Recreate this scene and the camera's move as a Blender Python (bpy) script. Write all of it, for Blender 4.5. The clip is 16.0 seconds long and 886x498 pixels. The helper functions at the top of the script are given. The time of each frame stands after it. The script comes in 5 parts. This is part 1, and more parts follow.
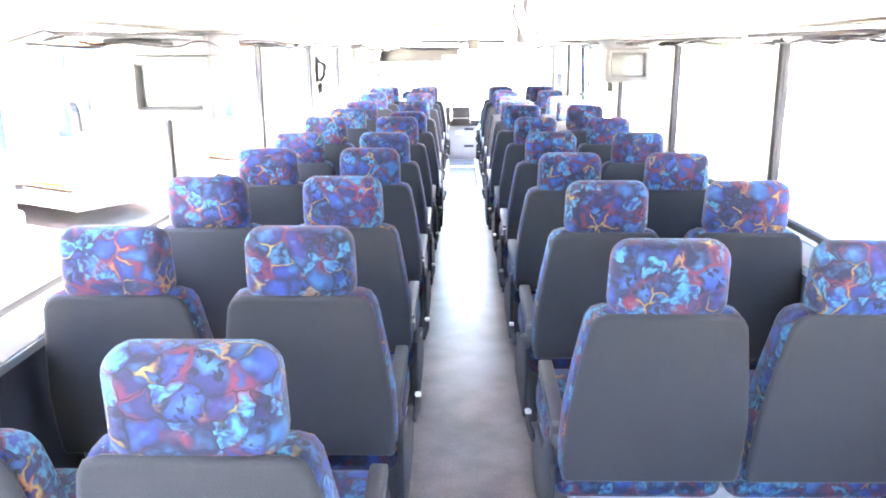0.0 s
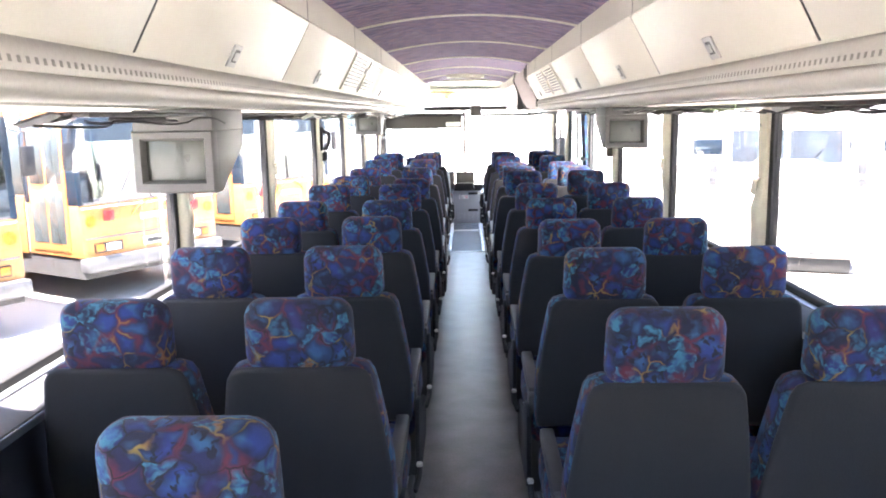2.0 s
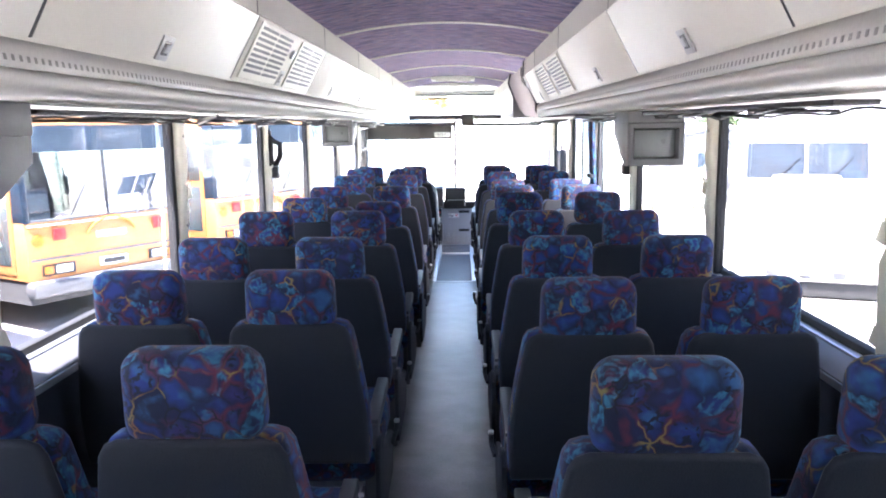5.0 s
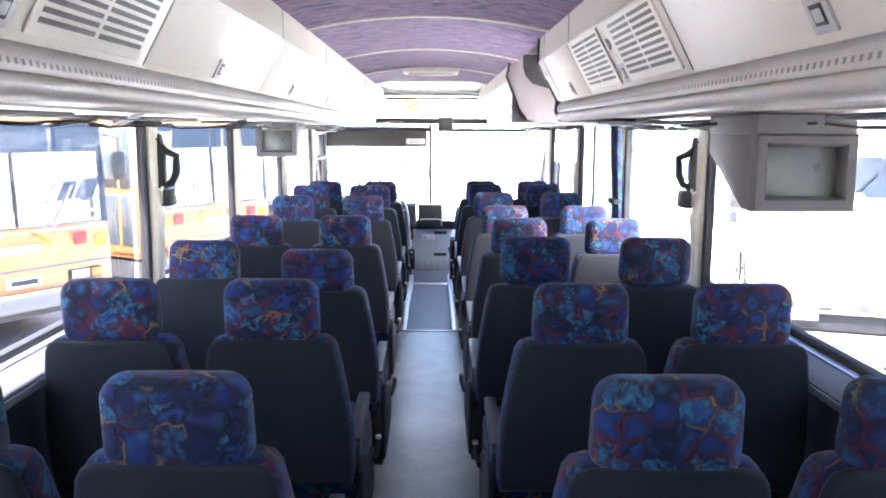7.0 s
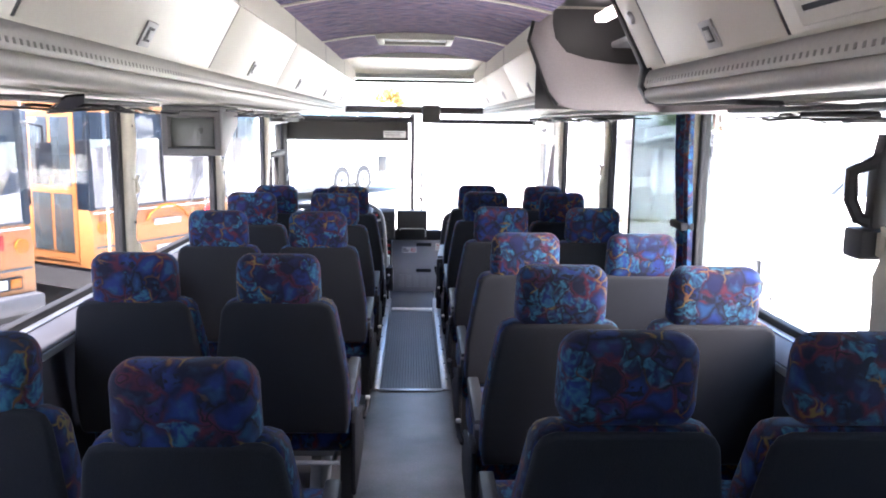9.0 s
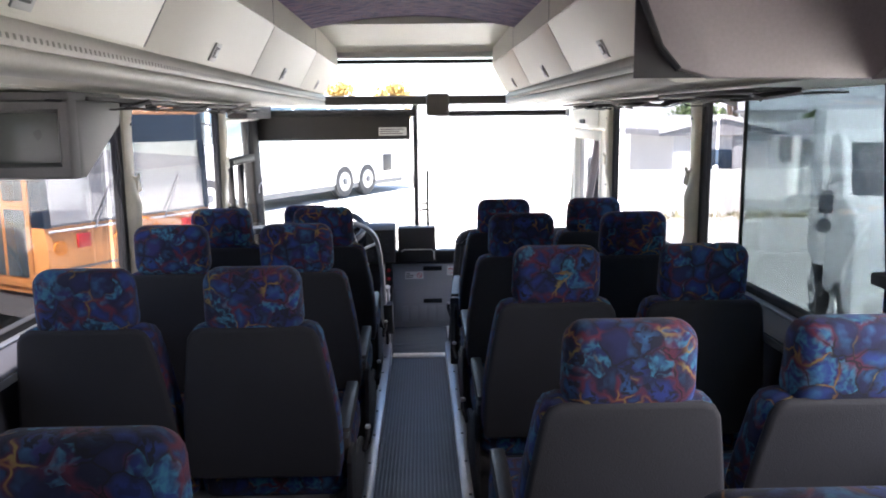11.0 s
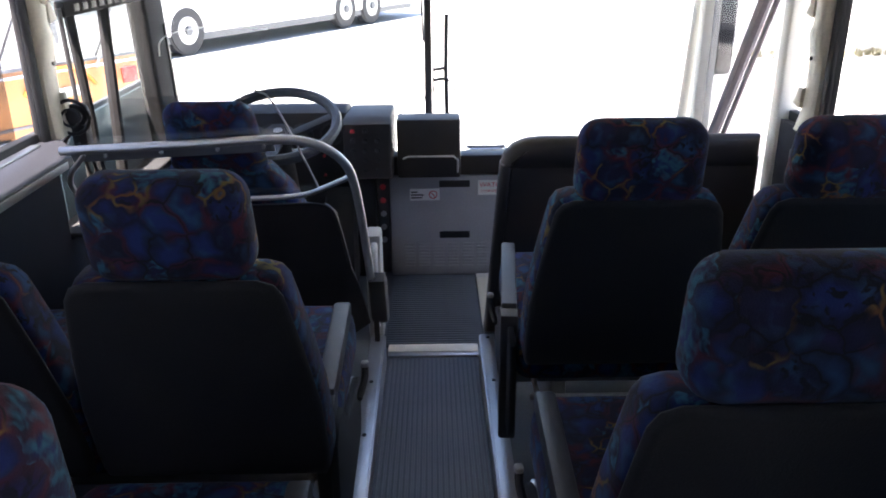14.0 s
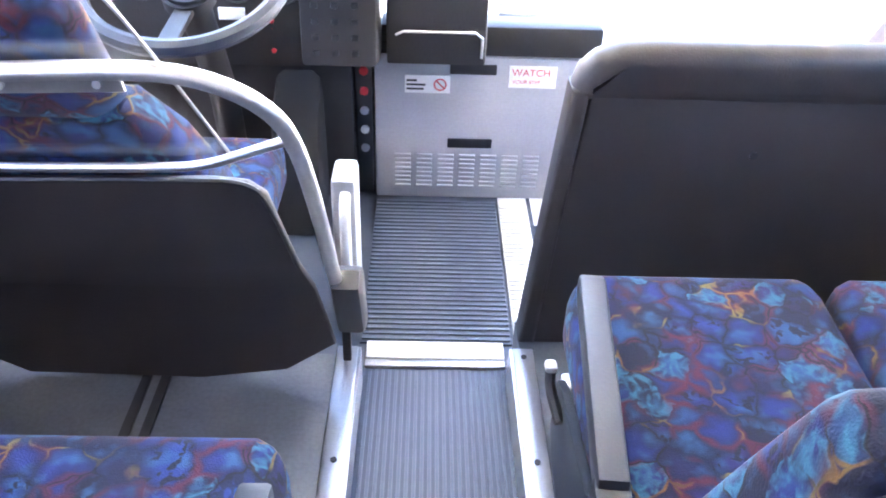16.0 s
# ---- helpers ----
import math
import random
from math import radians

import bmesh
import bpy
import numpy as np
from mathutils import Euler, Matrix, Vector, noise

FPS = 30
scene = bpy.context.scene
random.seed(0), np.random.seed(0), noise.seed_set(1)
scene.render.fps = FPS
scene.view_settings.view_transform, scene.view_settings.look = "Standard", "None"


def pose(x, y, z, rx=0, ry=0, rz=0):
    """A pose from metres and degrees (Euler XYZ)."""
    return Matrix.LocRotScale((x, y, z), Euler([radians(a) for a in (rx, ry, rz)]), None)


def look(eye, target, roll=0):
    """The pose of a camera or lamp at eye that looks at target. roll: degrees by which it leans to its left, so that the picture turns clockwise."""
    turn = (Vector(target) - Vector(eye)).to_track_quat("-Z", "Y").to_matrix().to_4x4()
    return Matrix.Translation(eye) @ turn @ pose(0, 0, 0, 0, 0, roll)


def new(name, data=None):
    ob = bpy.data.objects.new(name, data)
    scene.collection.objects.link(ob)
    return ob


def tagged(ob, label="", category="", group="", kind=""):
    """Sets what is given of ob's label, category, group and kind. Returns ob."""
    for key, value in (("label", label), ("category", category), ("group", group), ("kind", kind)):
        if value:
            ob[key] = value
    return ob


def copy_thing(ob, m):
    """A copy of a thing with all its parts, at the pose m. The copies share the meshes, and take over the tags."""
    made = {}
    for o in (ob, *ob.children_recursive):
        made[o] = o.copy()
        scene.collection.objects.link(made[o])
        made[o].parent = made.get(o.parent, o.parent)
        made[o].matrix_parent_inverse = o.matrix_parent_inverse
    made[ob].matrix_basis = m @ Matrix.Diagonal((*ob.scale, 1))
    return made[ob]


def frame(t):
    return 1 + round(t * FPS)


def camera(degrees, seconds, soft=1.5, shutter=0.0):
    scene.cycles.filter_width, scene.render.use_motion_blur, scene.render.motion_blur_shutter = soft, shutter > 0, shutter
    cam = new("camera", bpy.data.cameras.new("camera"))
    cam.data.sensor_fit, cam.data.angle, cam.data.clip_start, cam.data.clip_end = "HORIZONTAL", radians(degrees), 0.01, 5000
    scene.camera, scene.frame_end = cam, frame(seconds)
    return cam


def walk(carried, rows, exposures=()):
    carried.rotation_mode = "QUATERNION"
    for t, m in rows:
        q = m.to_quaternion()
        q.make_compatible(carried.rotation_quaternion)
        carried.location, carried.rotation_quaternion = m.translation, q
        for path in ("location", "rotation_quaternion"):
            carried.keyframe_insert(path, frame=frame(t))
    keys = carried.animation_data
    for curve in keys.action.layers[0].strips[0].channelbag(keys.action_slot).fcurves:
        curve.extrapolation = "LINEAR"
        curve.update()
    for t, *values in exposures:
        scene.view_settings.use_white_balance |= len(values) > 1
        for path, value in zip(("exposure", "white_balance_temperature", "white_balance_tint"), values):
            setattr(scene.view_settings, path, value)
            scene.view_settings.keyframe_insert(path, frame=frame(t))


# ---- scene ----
cam = camera(57.6, 16.0, 1.9)
PATH = [
    (0, (-0.04, 0.325, 1.516), (-0.08, 2.266, 1.035), -0.2),
    (0.5, (-0.032, 0.328, 1.537), (-0.065, 2.293, 1.165), -1.0),
    (1, (-0.024, 0.328, 1.539), (-0.03, 2.294, 1.175), -0.5),
    (1.5, (-0.015, 0.317, 1.539), (-0.077, 2.29, 1.216), -0.8),
    (2, (-0.017, 0.308, 1.538), (-0.073, 2.28, 1.209), -0.9),
    (2.5, (-0.028, 0.315, 1.537), (-0.077, 2.289, 1.221), -0.8),
    (3, (-0.058, 0.374, 1.533), (-0.04, 2.35, 1.228), -1.2),
    (3.5, (-0.004, 0.58, 1.515), (-0.016, 2.557, 1.212), -1.1),
    (3.7, (0.039, 0.697, 1.516), (-0.021, 2.681, 1.272), -0.6),
    (5.8, (0.077, 2.101, 1.496), (0.066, 4.073, 1.164), -0.6),
    (6, (0.047, 2.279, 1.488), (0.081, 4.251, 1.154), 0.0),
    (6.5, (0.006, 2.694, 1.501), (0.076, 4.659, 1.135), 0.1),
    (7, (0.022, 3.113, 1.521), (0.046, 5.091, 1.23), 0.3),
    (7.5, (-0.01, 3.488, 1.519), (0.075, 5.471, 1.275), 0.4),
    (8, (-0.025, 3.832, 1.535), (0.114, 5.801, 1.212), 0.7),
    (8.5, (0.022, 4.222, 1.522), (0.078, 6.201, 1.24), 0.4),
    (9, (0.001, 4.611, 1.51), (0.075, 6.585, 1.201), 0.9),
    (9.2, (-0.021, 4.782, 1.522), (0.072, 6.757, 1.221), 1.3),
    (11.3, (0.04, 6.331, 1.491), (0.074, 8.305, 1.169), -1.1),
    (11.5, (0.047, 6.498, 1.503), (0.064, 8.473, 1.186), -1.3),
    (12, (0.039, 6.884, 1.485), (0.016, 8.842, 1.081), -0.9),
    (12.5, (-0.007, 7.31, 1.469), (0.029, 9.257, 1.011), -1.1),
    (13, (0.004, 7.694, 1.453), (0.022, 9.634, 0.967), -1.9),
    (13.5, (0.027, 8.046, 1.464), (-0.005, 9.97, 0.92), -1.2),
    (14, (0.008, 8.419, 1.443), (0.028, 10.282, 0.716), -0.5),
    (14.5, (0.007, 8.752, 1.419), (-0.033, 10.555, 0.553), -0.4),
    (15, (0.041, 9.085, 1.402), (-0.103, 10.833, 0.444), -2.0),
    (15.5, (0.001, 9.378, 1.366), (-0.035, 11.08, 0.318), 0.2),
    (16, (-0.039, 9.65, 1.344), (0.012, 11.276, 0.182), 2.2),
]
EXPOSURES = [(0.0, 7.7, 6850, 18), (0.5, 6.65, 6950, 18), (1.5, 5.82, 7000, 18), (2.5, 5.27, 7000, 18), (3.5, 5.25, 6650, 18), (6.0, 5.25, 6100, 21), (7.0, 5.25, 6100, 21), (8.0, 4.65, 6350, 22), (9.0, 4.3, 6350, 22), (11.5, 3.15, 6550, 20), (13.0, 2.95, 6500, 20), (14.0, 3.3, 6600, 20), (14.5, 4.8, 6650, 22), (15.0, 5.95, 6700, 22), (16.0, 6.25, 6700, 23)]
walk(cam, [(t, look(eye, target, roll)) for t, eye, target, roll in PATH], EXPOSURES)

# ---- light ----
SUN_EL, SUN_AZ = 69.0, 215.0   # degrees; azimuth clockwise from +y
world = bpy.data.worlds.new("sky")
scene.world = world
world.use_nodes = True
wn = world.node_tree.nodes
sky = wn.new("ShaderNodeTexSky")
sky.sky_type = "NISHITA"
sky.sun_disc = False
sky.sun_elevation, sky.sun_rotation = radians(SUN_EL), radians(SUN_AZ)
wn["Background"].inputs["Strength"].default_value = 0.08
world.node_tree.links.new(sky.outputs[0], wn["Background"].inputs["Color"])
sun_data = bpy.data.lights.new("sun", "SUN")
sun_data.energy, sun_data.angle, sun_data.color = 5.0, radians(0.5), (1.0, 0.95, 0.87)
sun = new("sun", sun_data)
sd = Vector((math.sin(radians(SUN_AZ)) * math.cos(radians(SUN_EL)), math.cos(radians(SUN_AZ)) * math.cos(radians(SUN_EL)), math.sin(radians(SUN_EL))))
sun.matrix_world = look(sd * 60, (0, 0, 0))
# area lamp added in the one clear window, by the open bay, for more daylight
bay_data = bpy.data.lights.new("bay_window_daylight", "AREA")
bay_data.shape, bay_data.size, bay_data.size_y = "RECTANGLE", 1.24, 0.60
bay_data.energy, bay_data.spread, bay_data.color = 0.68, radians(84), (1.0, 0.97, 0.95)
bay_light = new("bay_window_daylight", bay_data)
bay_light.matrix_world = look((1.15, 7.10, 1.23), (0.70, 7.42, 0.97))


# ---- materials ----
def material(name, colour, rough=0.6, metal=0.0, vary=0.12, scale=8.0, bump=0.0, bump_scale=120.0, fine=0.05, sheen=0.0, random_value=0.0, coat=0.0):
    """A surface with broad stains, fine grain and relief."""
    m = bpy.data.materials.new(name)
    m.use_nodes = True
    n, l = m.node_tree.nodes, m.node_tree.links
    p = n["Principled BSDF"]
    p.inputs["Roughness"].default_value, p.inputs["Metallic"].default_value = rough, metal
    p.inputs["Sheen Weight"].default_value = sheen
    p.inputs["Coat Weight"].default_value = coat
    co = n.new("ShaderNodeTexCoord")
    broad, grain = n.new("ShaderNodeTexNoise"), n.new("ShaderNodeTexNoise")
    broad.inputs["Scale"].default_value, broad.inputs["Detail"].default_value = scale, 6
    grain.inputs["Scale"].default_value, grain.inputs["Detail"].default_value = bump_scale, 3
    for t in (broad, grain):
        l.new(co.outputs["Object"], t.inputs["Vector"])
    a = n.new("ShaderNodeMapRange")
    a.inputs["From Min"].default_value, a.inputs["From Max"].default_value = 0.3, 0.7
    a.inputs["To Min"].default_value, a.inputs["To Max"].default_value = 1 - vary, 1 + vary
    l.new(broad.outputs["Fac"], a.inputs["Value"])
    b = n.new("ShaderNodeMapRange")
    b.inputs["From Min"].default_value, b.inputs["From Max"].default_value = 0.3, 0.7
    b.inputs["To Min"].default_value, b.inputs["To Max"].default_value = 1 - fine, 1 + fine
    l.new(grain.outputs["Fac"], b.inputs["Value"])
    mul = n.new("ShaderNodeMath")
    mul.operation = "MULTIPLY"
    l.new(a.outputs[0], mul.inputs[0])
    l.new(b.outputs[0], mul.inputs[1])
    last = mul
    if random_value:
        info, c, m2 = n.new("ShaderNodeObjectInfo"), n.new("ShaderNodeMapRange"), n.new("ShaderNodeMath")
        c.inputs["To Min"].default_value, c.inputs["To Max"].default_value = 1 - random_value, 1 + random_value
        l.new(info.outputs["Random"], c.inputs["Value"])
        m2.operation = "MULTIPLY"
        l.new(mul.outputs[0], m2.inputs[0])
        l.new(c.outputs[0], m2.inputs[1])
        last = m2
    tint = n.new("ShaderNodeVectorMath")
    tint.operation = "SCALE"
    tint.inputs[0].default_value = colour
    l.new(last.outputs[0], tint.inputs["Scale"])
    l.new(tint.outputs[0], p.inputs["Base Color"])
    r = n.new("ShaderNodeMapRange")
    r.inputs["To Min"].default_value, r.inputs["To Max"].default_value = max(rough - 0.1, 0.02), min(rough + 0.1, 1)
    l.new(broad.outputs["Fac"], r.inputs["Value"])
    l.new(r.outputs[0], p.inputs["Roughness"])
    if bump:
        bp = n.new("ShaderNodeBump")
        bp.inputs["Strength"].default_value, bp.inputs["Distance"].default_value = bump, 0.004
        l.new(grain.outputs["Fac"], bp.inputs["Height"])
        l.new(bp.outputs[0], p.inputs["Normal"])
    return m


def seat_fabric():
    """Moquette: blue and teal petals, outlined in red, orange and yellow, on navy."""
    m = bpy.data.materials.new("patterned_moquette")
    m.use_nodes = True
    n, l = m.node_tree.nodes, m.node_tree.links
    p = n["Principled BSDF"]
    p.inputs["Roughness"].default_value, p.inputs["Sheen Weight"].default_value = 0.9, 0.04

    def node(kind, **values):
        x = n.new(kind)
        for k, v in values.items():
            x.inputs[k.replace("_", " ")].default_value = v
        return x

    def mixed(fac, a, b):
        x = n.new("ShaderNodeMix")
        x.data_type = "RGBA"
        l.new(fac, x.inputs[0])
        for v, slot in ((a, 6), (b, 7)):
            if isinstance(v, tuple):
                x.inputs[slot].default_value = (*v, 1)
            else:
                l.new(v, x.inputs[slot])
        return x.outputs[2]

    def step(value, lo, hi, a=0.0, b=1.0):
        x = node("ShaderNodeMapRange", From_Min=lo, From_Max=hi, To_Min=a, To_Max=b)
        l.new(value, x.inputs["Value"])
        return x.outputs[0]

    def times(a, b):
        x = n.new("ShaderNodeMath")
        x.operation = "MULTIPLY"
        l.new(a, x.inputs[0])
        l.new(b, x.inputs[1])
        return x.outputs[0]

    co, info = n.new("ShaderNodeTexCoord"), n.new("ShaderNodeObjectInfo")
    far = n.new("ShaderNodeVectorMath")
    far.operation = "MULTIPLY_ADD"
    shift = n.new("ShaderNodeCombineXYZ")
    for k in range(3):
        l.new(info.outputs["Random"], shift.inputs[k])
    far.inputs[1].default_value = (7.0, 11.0, 5.0)
    l.new(shift.outputs[0], far.inputs[0])
    l.new(co.outputs["Object"], far.inputs[2])
    warp = node("ShaderNodeTexNoise", Scale=22.0, Detail=2.0)
    l.new(far.outputs[0], warp.inputs["Vector"])
    bent = n.new("ShaderNodeVectorMath")
    bent.operation = "MULTIPLY_ADD"
    bent.inputs[1].default_value = (0.046, 0.046, 0.046)
    l.new(warp.outputs["Color"], bent.inputs[0])
    l.new(far.outputs[0], bent.inputs[2])
    cells, edge = node("ShaderNodeTexVoronoi", Scale=19.5), node("ShaderNodeTexVoronoi", Scale=19.5)
    edge.feature = "DISTANCE_TO_EDGE"
    for v in (cells, edge):
        l.new(bent.outputs[0], v.inputs["Vector"])
    sep = n.new("ShaderNodeSeparateColor")
    l.new(cells.outputs["Color"], sep.inputs[0])

    def ramp(value, stops, kind="LINEAR"):
        x = n.new("ShaderNodeValToRGB")
        x.color_ramp.interpolation = kind
        el = x.color_ramp.elements
        while len(el) < len(stops):
            el.new(0.5)
        for e, (at, c) in zip(el, stops):
            e.position, e.color = at, (*c, 1)
        l.new(value, x.inputs[0])
        return x.outputs[0]

    petal = ramp(sep.outputs[0], [(0.0, (0.018, 0.052, 0.30)), (0.26, (0.018, 0.026, 0.13)), (0.44, (0.020, 0.070, 0.35)), (0.62, (0.036, 0.034, 0.20)), (0.72, (0.024, 0.13, 0.36)), (0.84, (0.008, 0.014, 0.06))], "CONSTANT")
    soft, gate, gate2, gate3 = node("ShaderNodeTexNoise", Scale=26.0, Detail=2.0), node("ShaderNodeTexNoise", Scale=17.0, Detail=1.0), node("ShaderNodeTexNoise", Scale=13.0, Detail=1.0), node("ShaderNodeTexNoise", Scale=9.0, Detail=1.0)
    for g, v in ((soft, far), (gate, far), (gate2, bent), (gate3, bent)):
        l.new(v.outputs[0], g.inputs["Vector"])
    # petals shade softly from royal blue to cyan, and to navy at their edges
    base = mixed(step(soft.outputs["Fac"], 0.50, 0.68, 0, 0.85), petal, (0.032, 0.19, 0.40))
    base = mixed(step(edge.outputs["Distance"], 0.30, 0.03, 0, 0.85), base, (0.010, 0.012, 0.055))
    # fern-like combs in some petals
    fern = node("ShaderNodeTexNoise", Scale=72.0, Detail=1.5)
    l.new(bent.outputs[0], fern.inputs["Vector"])
    base = mixed(times(step(sep.outputs[1], 0.68, 0.72), step(fern.outputs["Fac"], 0.53, 0.60)), base, (0.008, 0.012, 0.04))
    base = mixed(times(step(sep.outputs[1], 0.25, 0.21), step(fern.outputs["Fac"], 0.42, 0.66)), base, (0.045, 0.30, 0.46))
    # red joints, dark cracks, olive-yellow stars where petals meet
    base = mixed(times(step(edge.outputs["Distance"], 0.15, 0.02), step(gate.outputs["Fac"], 0.47, 0.62, 0, 0.8)), base, (0.24, 0.022, 0.055))
    base = mixed(times(step(edge.outputs["Distance"], 0.036, 0.014), step(gate3.outputs["Fac"], 0.48, 0.54, 0, 0.9)), base, (0.008, 0.008, 0.02))
    rim = ramp(soft.outputs["Fac"], [(0.40, (0.50, 0.20, 0.05)), (0.55, (0.56, 0.40, 0.09))])
    base = mixed(times(step(edge.outputs["Distance"], 0.060, 0.018), step(gate2.outputs["Fac"], 0.57, 0.66, 0, 0.72)), base, rim)
    deep = n.new("ShaderNodeVectorMath")
    deep.operation = "SCALE"
    deep.inputs["Scale"].default_value = 0.42
    l.new(base, deep.inputs[0])
    l.new(deep.outputs[0], p.inputs["Base Color"])
    weave = node("ShaderNodeTexNoise", Scale=420.0, Detail=2.0)
    l.new(co.outputs["Object"], weave.inputs["Vector"])
    bp = node("ShaderNodeBump", Strength=0.35, Distance=0.002)
    l.new(weave.outputs["Fac"], bp.inputs["Height"])
    l.new(bp.outputs[0], p.inputs["Normal"])
    return m


def ceiling_fabric():
    """Woven headlining: grey-violet with short streaks across the bus."""
    m = bpy.data.materials.new("headlining_fabric")
    m.use_nodes = True
    n, l = m.node_tree.nodes, m.node_tree.links
    p = n["Principled BSDF"]
    p.inputs["Roughness"].default_value = 0.95
    co, mp = n.new("ShaderNodeTexCoord"), n.new("ShaderNodeMapping")
    mp.inputs["Scale"].default_value = (9, 46, 9)
    l.new(co.outputs["Object"], mp.inputs["Vector"])
    streak = n.new("ShaderNodeTexNoise")
    streak.inputs["Scale"].default_value, streak.inputs["Detail"].default_value = 1.6, 4
    l.new(mp.outputs[0], streak.inputs["Vector"])
    ramp = n.new("ShaderNodeValToRGB")
    stops = [(0.32, (0.06, 0.06, 0.14)), (0.45, (0.165, 0.15, 0.27)), (0.53, (0.38, 0.235, 0.285)), (0.6, (0.18, 0.175, 0.35)), (0.7, (0.46, 0.38, 0.41))]
    el = ramp.color_ramp.elements
    while len(el) < len(stops):
        el.new(0.5)
    for e, (at, c) in zip(el, stops):
        e.position, e.color = at, (*c, 1)
    l.new(streak.outputs["Fac"], ramp.inputs[0])
    l.new(ramp.outputs[0], p.inputs["Base Color"])
    bp = n.new("ShaderNodeBump")
    bp.inputs["Strength"].default_value, bp.inputs["Distance"].default_value = 0.3, 0.003
    l.new(streak.outputs["Fac"], bp.inputs["Height"])
    l.new(bp.outputs[0], p.inputs["Normal"])
    return m


def glass(name, tint=(0.92, 0.95, 0.94), gloss=1.0, mirror=0.05):
    """A thin pane: clear, with the gloss of glass."""
    m = bpy.data.materials.new(name)
    m.use_nodes = True
    n, l = m.node_tree.nodes, m.node_tree.links
    n.remove(n["Principled BSDF"])
    clear, shine, mix = n.new("ShaderNodeBsdfTransparent"), n.new("ShaderNodeBsdfGlossy"), n.new("ShaderNodeMixShader")
    mix.inputs[0].default_value = mirror
    clear.inputs["Color"].default_value = (*tint, 1)
    shine.inputs["Roughness"].default_value = 0.02
    shine.inputs["Color"].default_value = (gloss, gloss, gloss, 1)
    l.new(clear.outputs[0], mix.inputs[1])
    l.new(shine.outputs[0], mix.inputs[2])
    l.new(mix.outputs[0], n["Material Output"].inputs["Surface"])
    return m


FABRIC = seat_fabric()
HEADLINING = ceiling_fabric()
BACKING = material("slate_back_panel", (0.0110, 0.0112, 0.0140), 0.85, vary=0.2, scale=5, bump=0.25, bump_scale=300, fine=0.14, sheen=0.05, random_value=0.1)
GREY_PLASTIC = material("grey_armrest_plastic", (0.043, 0.041, 0.041), 0.5, vary=0.08, bump=0.1, bump_scale=260)
BLACK = material("black_plastic", (0.018, 0.018, 0.02), 0.5, vary=0.15, bump=0.08)
MATT = material("matt_black_boot", (0.012, 0.011, 0.011), 0.95, vary=0.2, bump=0.2)
RUBBER = material("black_rubber", (0.02, 0.02, 0.021), 0.75, vary=0.12, bump=0.1)
CREAM = material("cream_moulded_plastic", (0.66, 0.635, 0.545), 0.45, vary=0.05, scale=2.5, bump=0.05, bump_scale=200, fine=0.02)
CREAM_PILLAR = material("yellowed_pillar_plastic", (0.62, 0.59, 0.48), 0.5, vary=0.12, scale=7, bump=0.08)
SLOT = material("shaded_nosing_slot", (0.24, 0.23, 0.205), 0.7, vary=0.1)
NOSE = material("pale_nosing_plastic", (0.50, 0.485, 0.43), 0.45, vary=0.06, scale=3, bump=0.05)
GREY_TRIM = material("pale_grey_trim", (0.46, 0.46, 0.44), 0.45, vary=0.06, scale=3, bump=0.05)
FAIRING = material("mauve_grey_fairing", (0.28, 0.247, 0.25), 0.5, vary=0.06, scale=3)
VINYL = material("worn_grey_floor_vinyl", (0.165, 0.157, 0.156), 0.40, vary=0.30, scale=7, bump=0.14, bump_scale=110, fine=0.14)
PLATFORM = material("blue_grey_platform_vinyl", (0.105, 0.115, 0.125), 0.5, vary=0.2, scale=6, bump=0.12, bump_scale=110, fine=0.12)
WALL_CARPET = material("dark_side_wall_carpet", (0.028, 0.028, 0.036), 0.95, vary=0.15, bump=0.3, bump_scale=250)
MAT = material("blue_grey_ribbed_mat", (0.060, 0.071, 0.092), 0.5, vary=0.2, scale=5, bump=0.1)
MAT_RIB = material("blue_grey_mat_rib", (0.098, 0.114, 0.142), 0.5, vary=0.2, scale=5)
LEDGE = material("dark_grey_ledge_paint", (0.075, 0.075, 0.084), 0.45, vary=0.15, scale=5, bump=0.05)
METAL = material("brushed_aluminium", (0.46, 0.47, 0.49), 0.36, 0.85, vary=0.1, bump=0.05, bump_scale=300)
STEEL = material("worn_steel_tube", (0.60, 0.60, 0.60), 0.42, 0.9, vary=0.1)
NOSING = material("white_step_nosing", (0.68, 0.66, 0.6), 0.5, vary=0.12, scale=10)
CABINET = material("grey_painted_housing", (0.40, 0.40, 0.42), 0.45, vary=0.08, scale=4, bump=0.04)
WHITE = material("white_label", (0.8, 0.8, 0.78), 0.5, vary=0.03)
RED = material("red_print", (0.6, 0.03, 0.04), 0.5, vary=0.05)
PARTITION = material("dark_padded_vinyl", (0.037, 0.030, 0.028), 0.5, vary=0.15, scale=5, bump=0.15, bump_scale=220)
TV_CASE = material("grey_monitor_case", (0.095, 0.093, 0.090), 0.5, vary=0.05, bump=0.05)
SCREEN = material("grey_picture_tube", (0.05, 0.058, 0.049), 0.3, vary=0.1, coat=0.35)
DASH = material("dark_dashboard_plastic", (0.022, 0.018, 0.017), 0.55, vary=0.15, bump=0.15)
WHEEL = material("worn_dark_wheel_rim", (0.032, 0.036, 0.048), 0.45, vary=0.15, scale=20)
ORANGE = material("worn_orange_knob_plastic", (0.40, 0.095, 0.03), 0.5, vary=0.2, scale=20)
TRAY = material("pale_blue_plastic", (0.30, 0.38, 0.52), 0.4, vary=0.08)
BARE = material("thin_brown_wire", (0.20, 0.15, 0.12), 0.6)
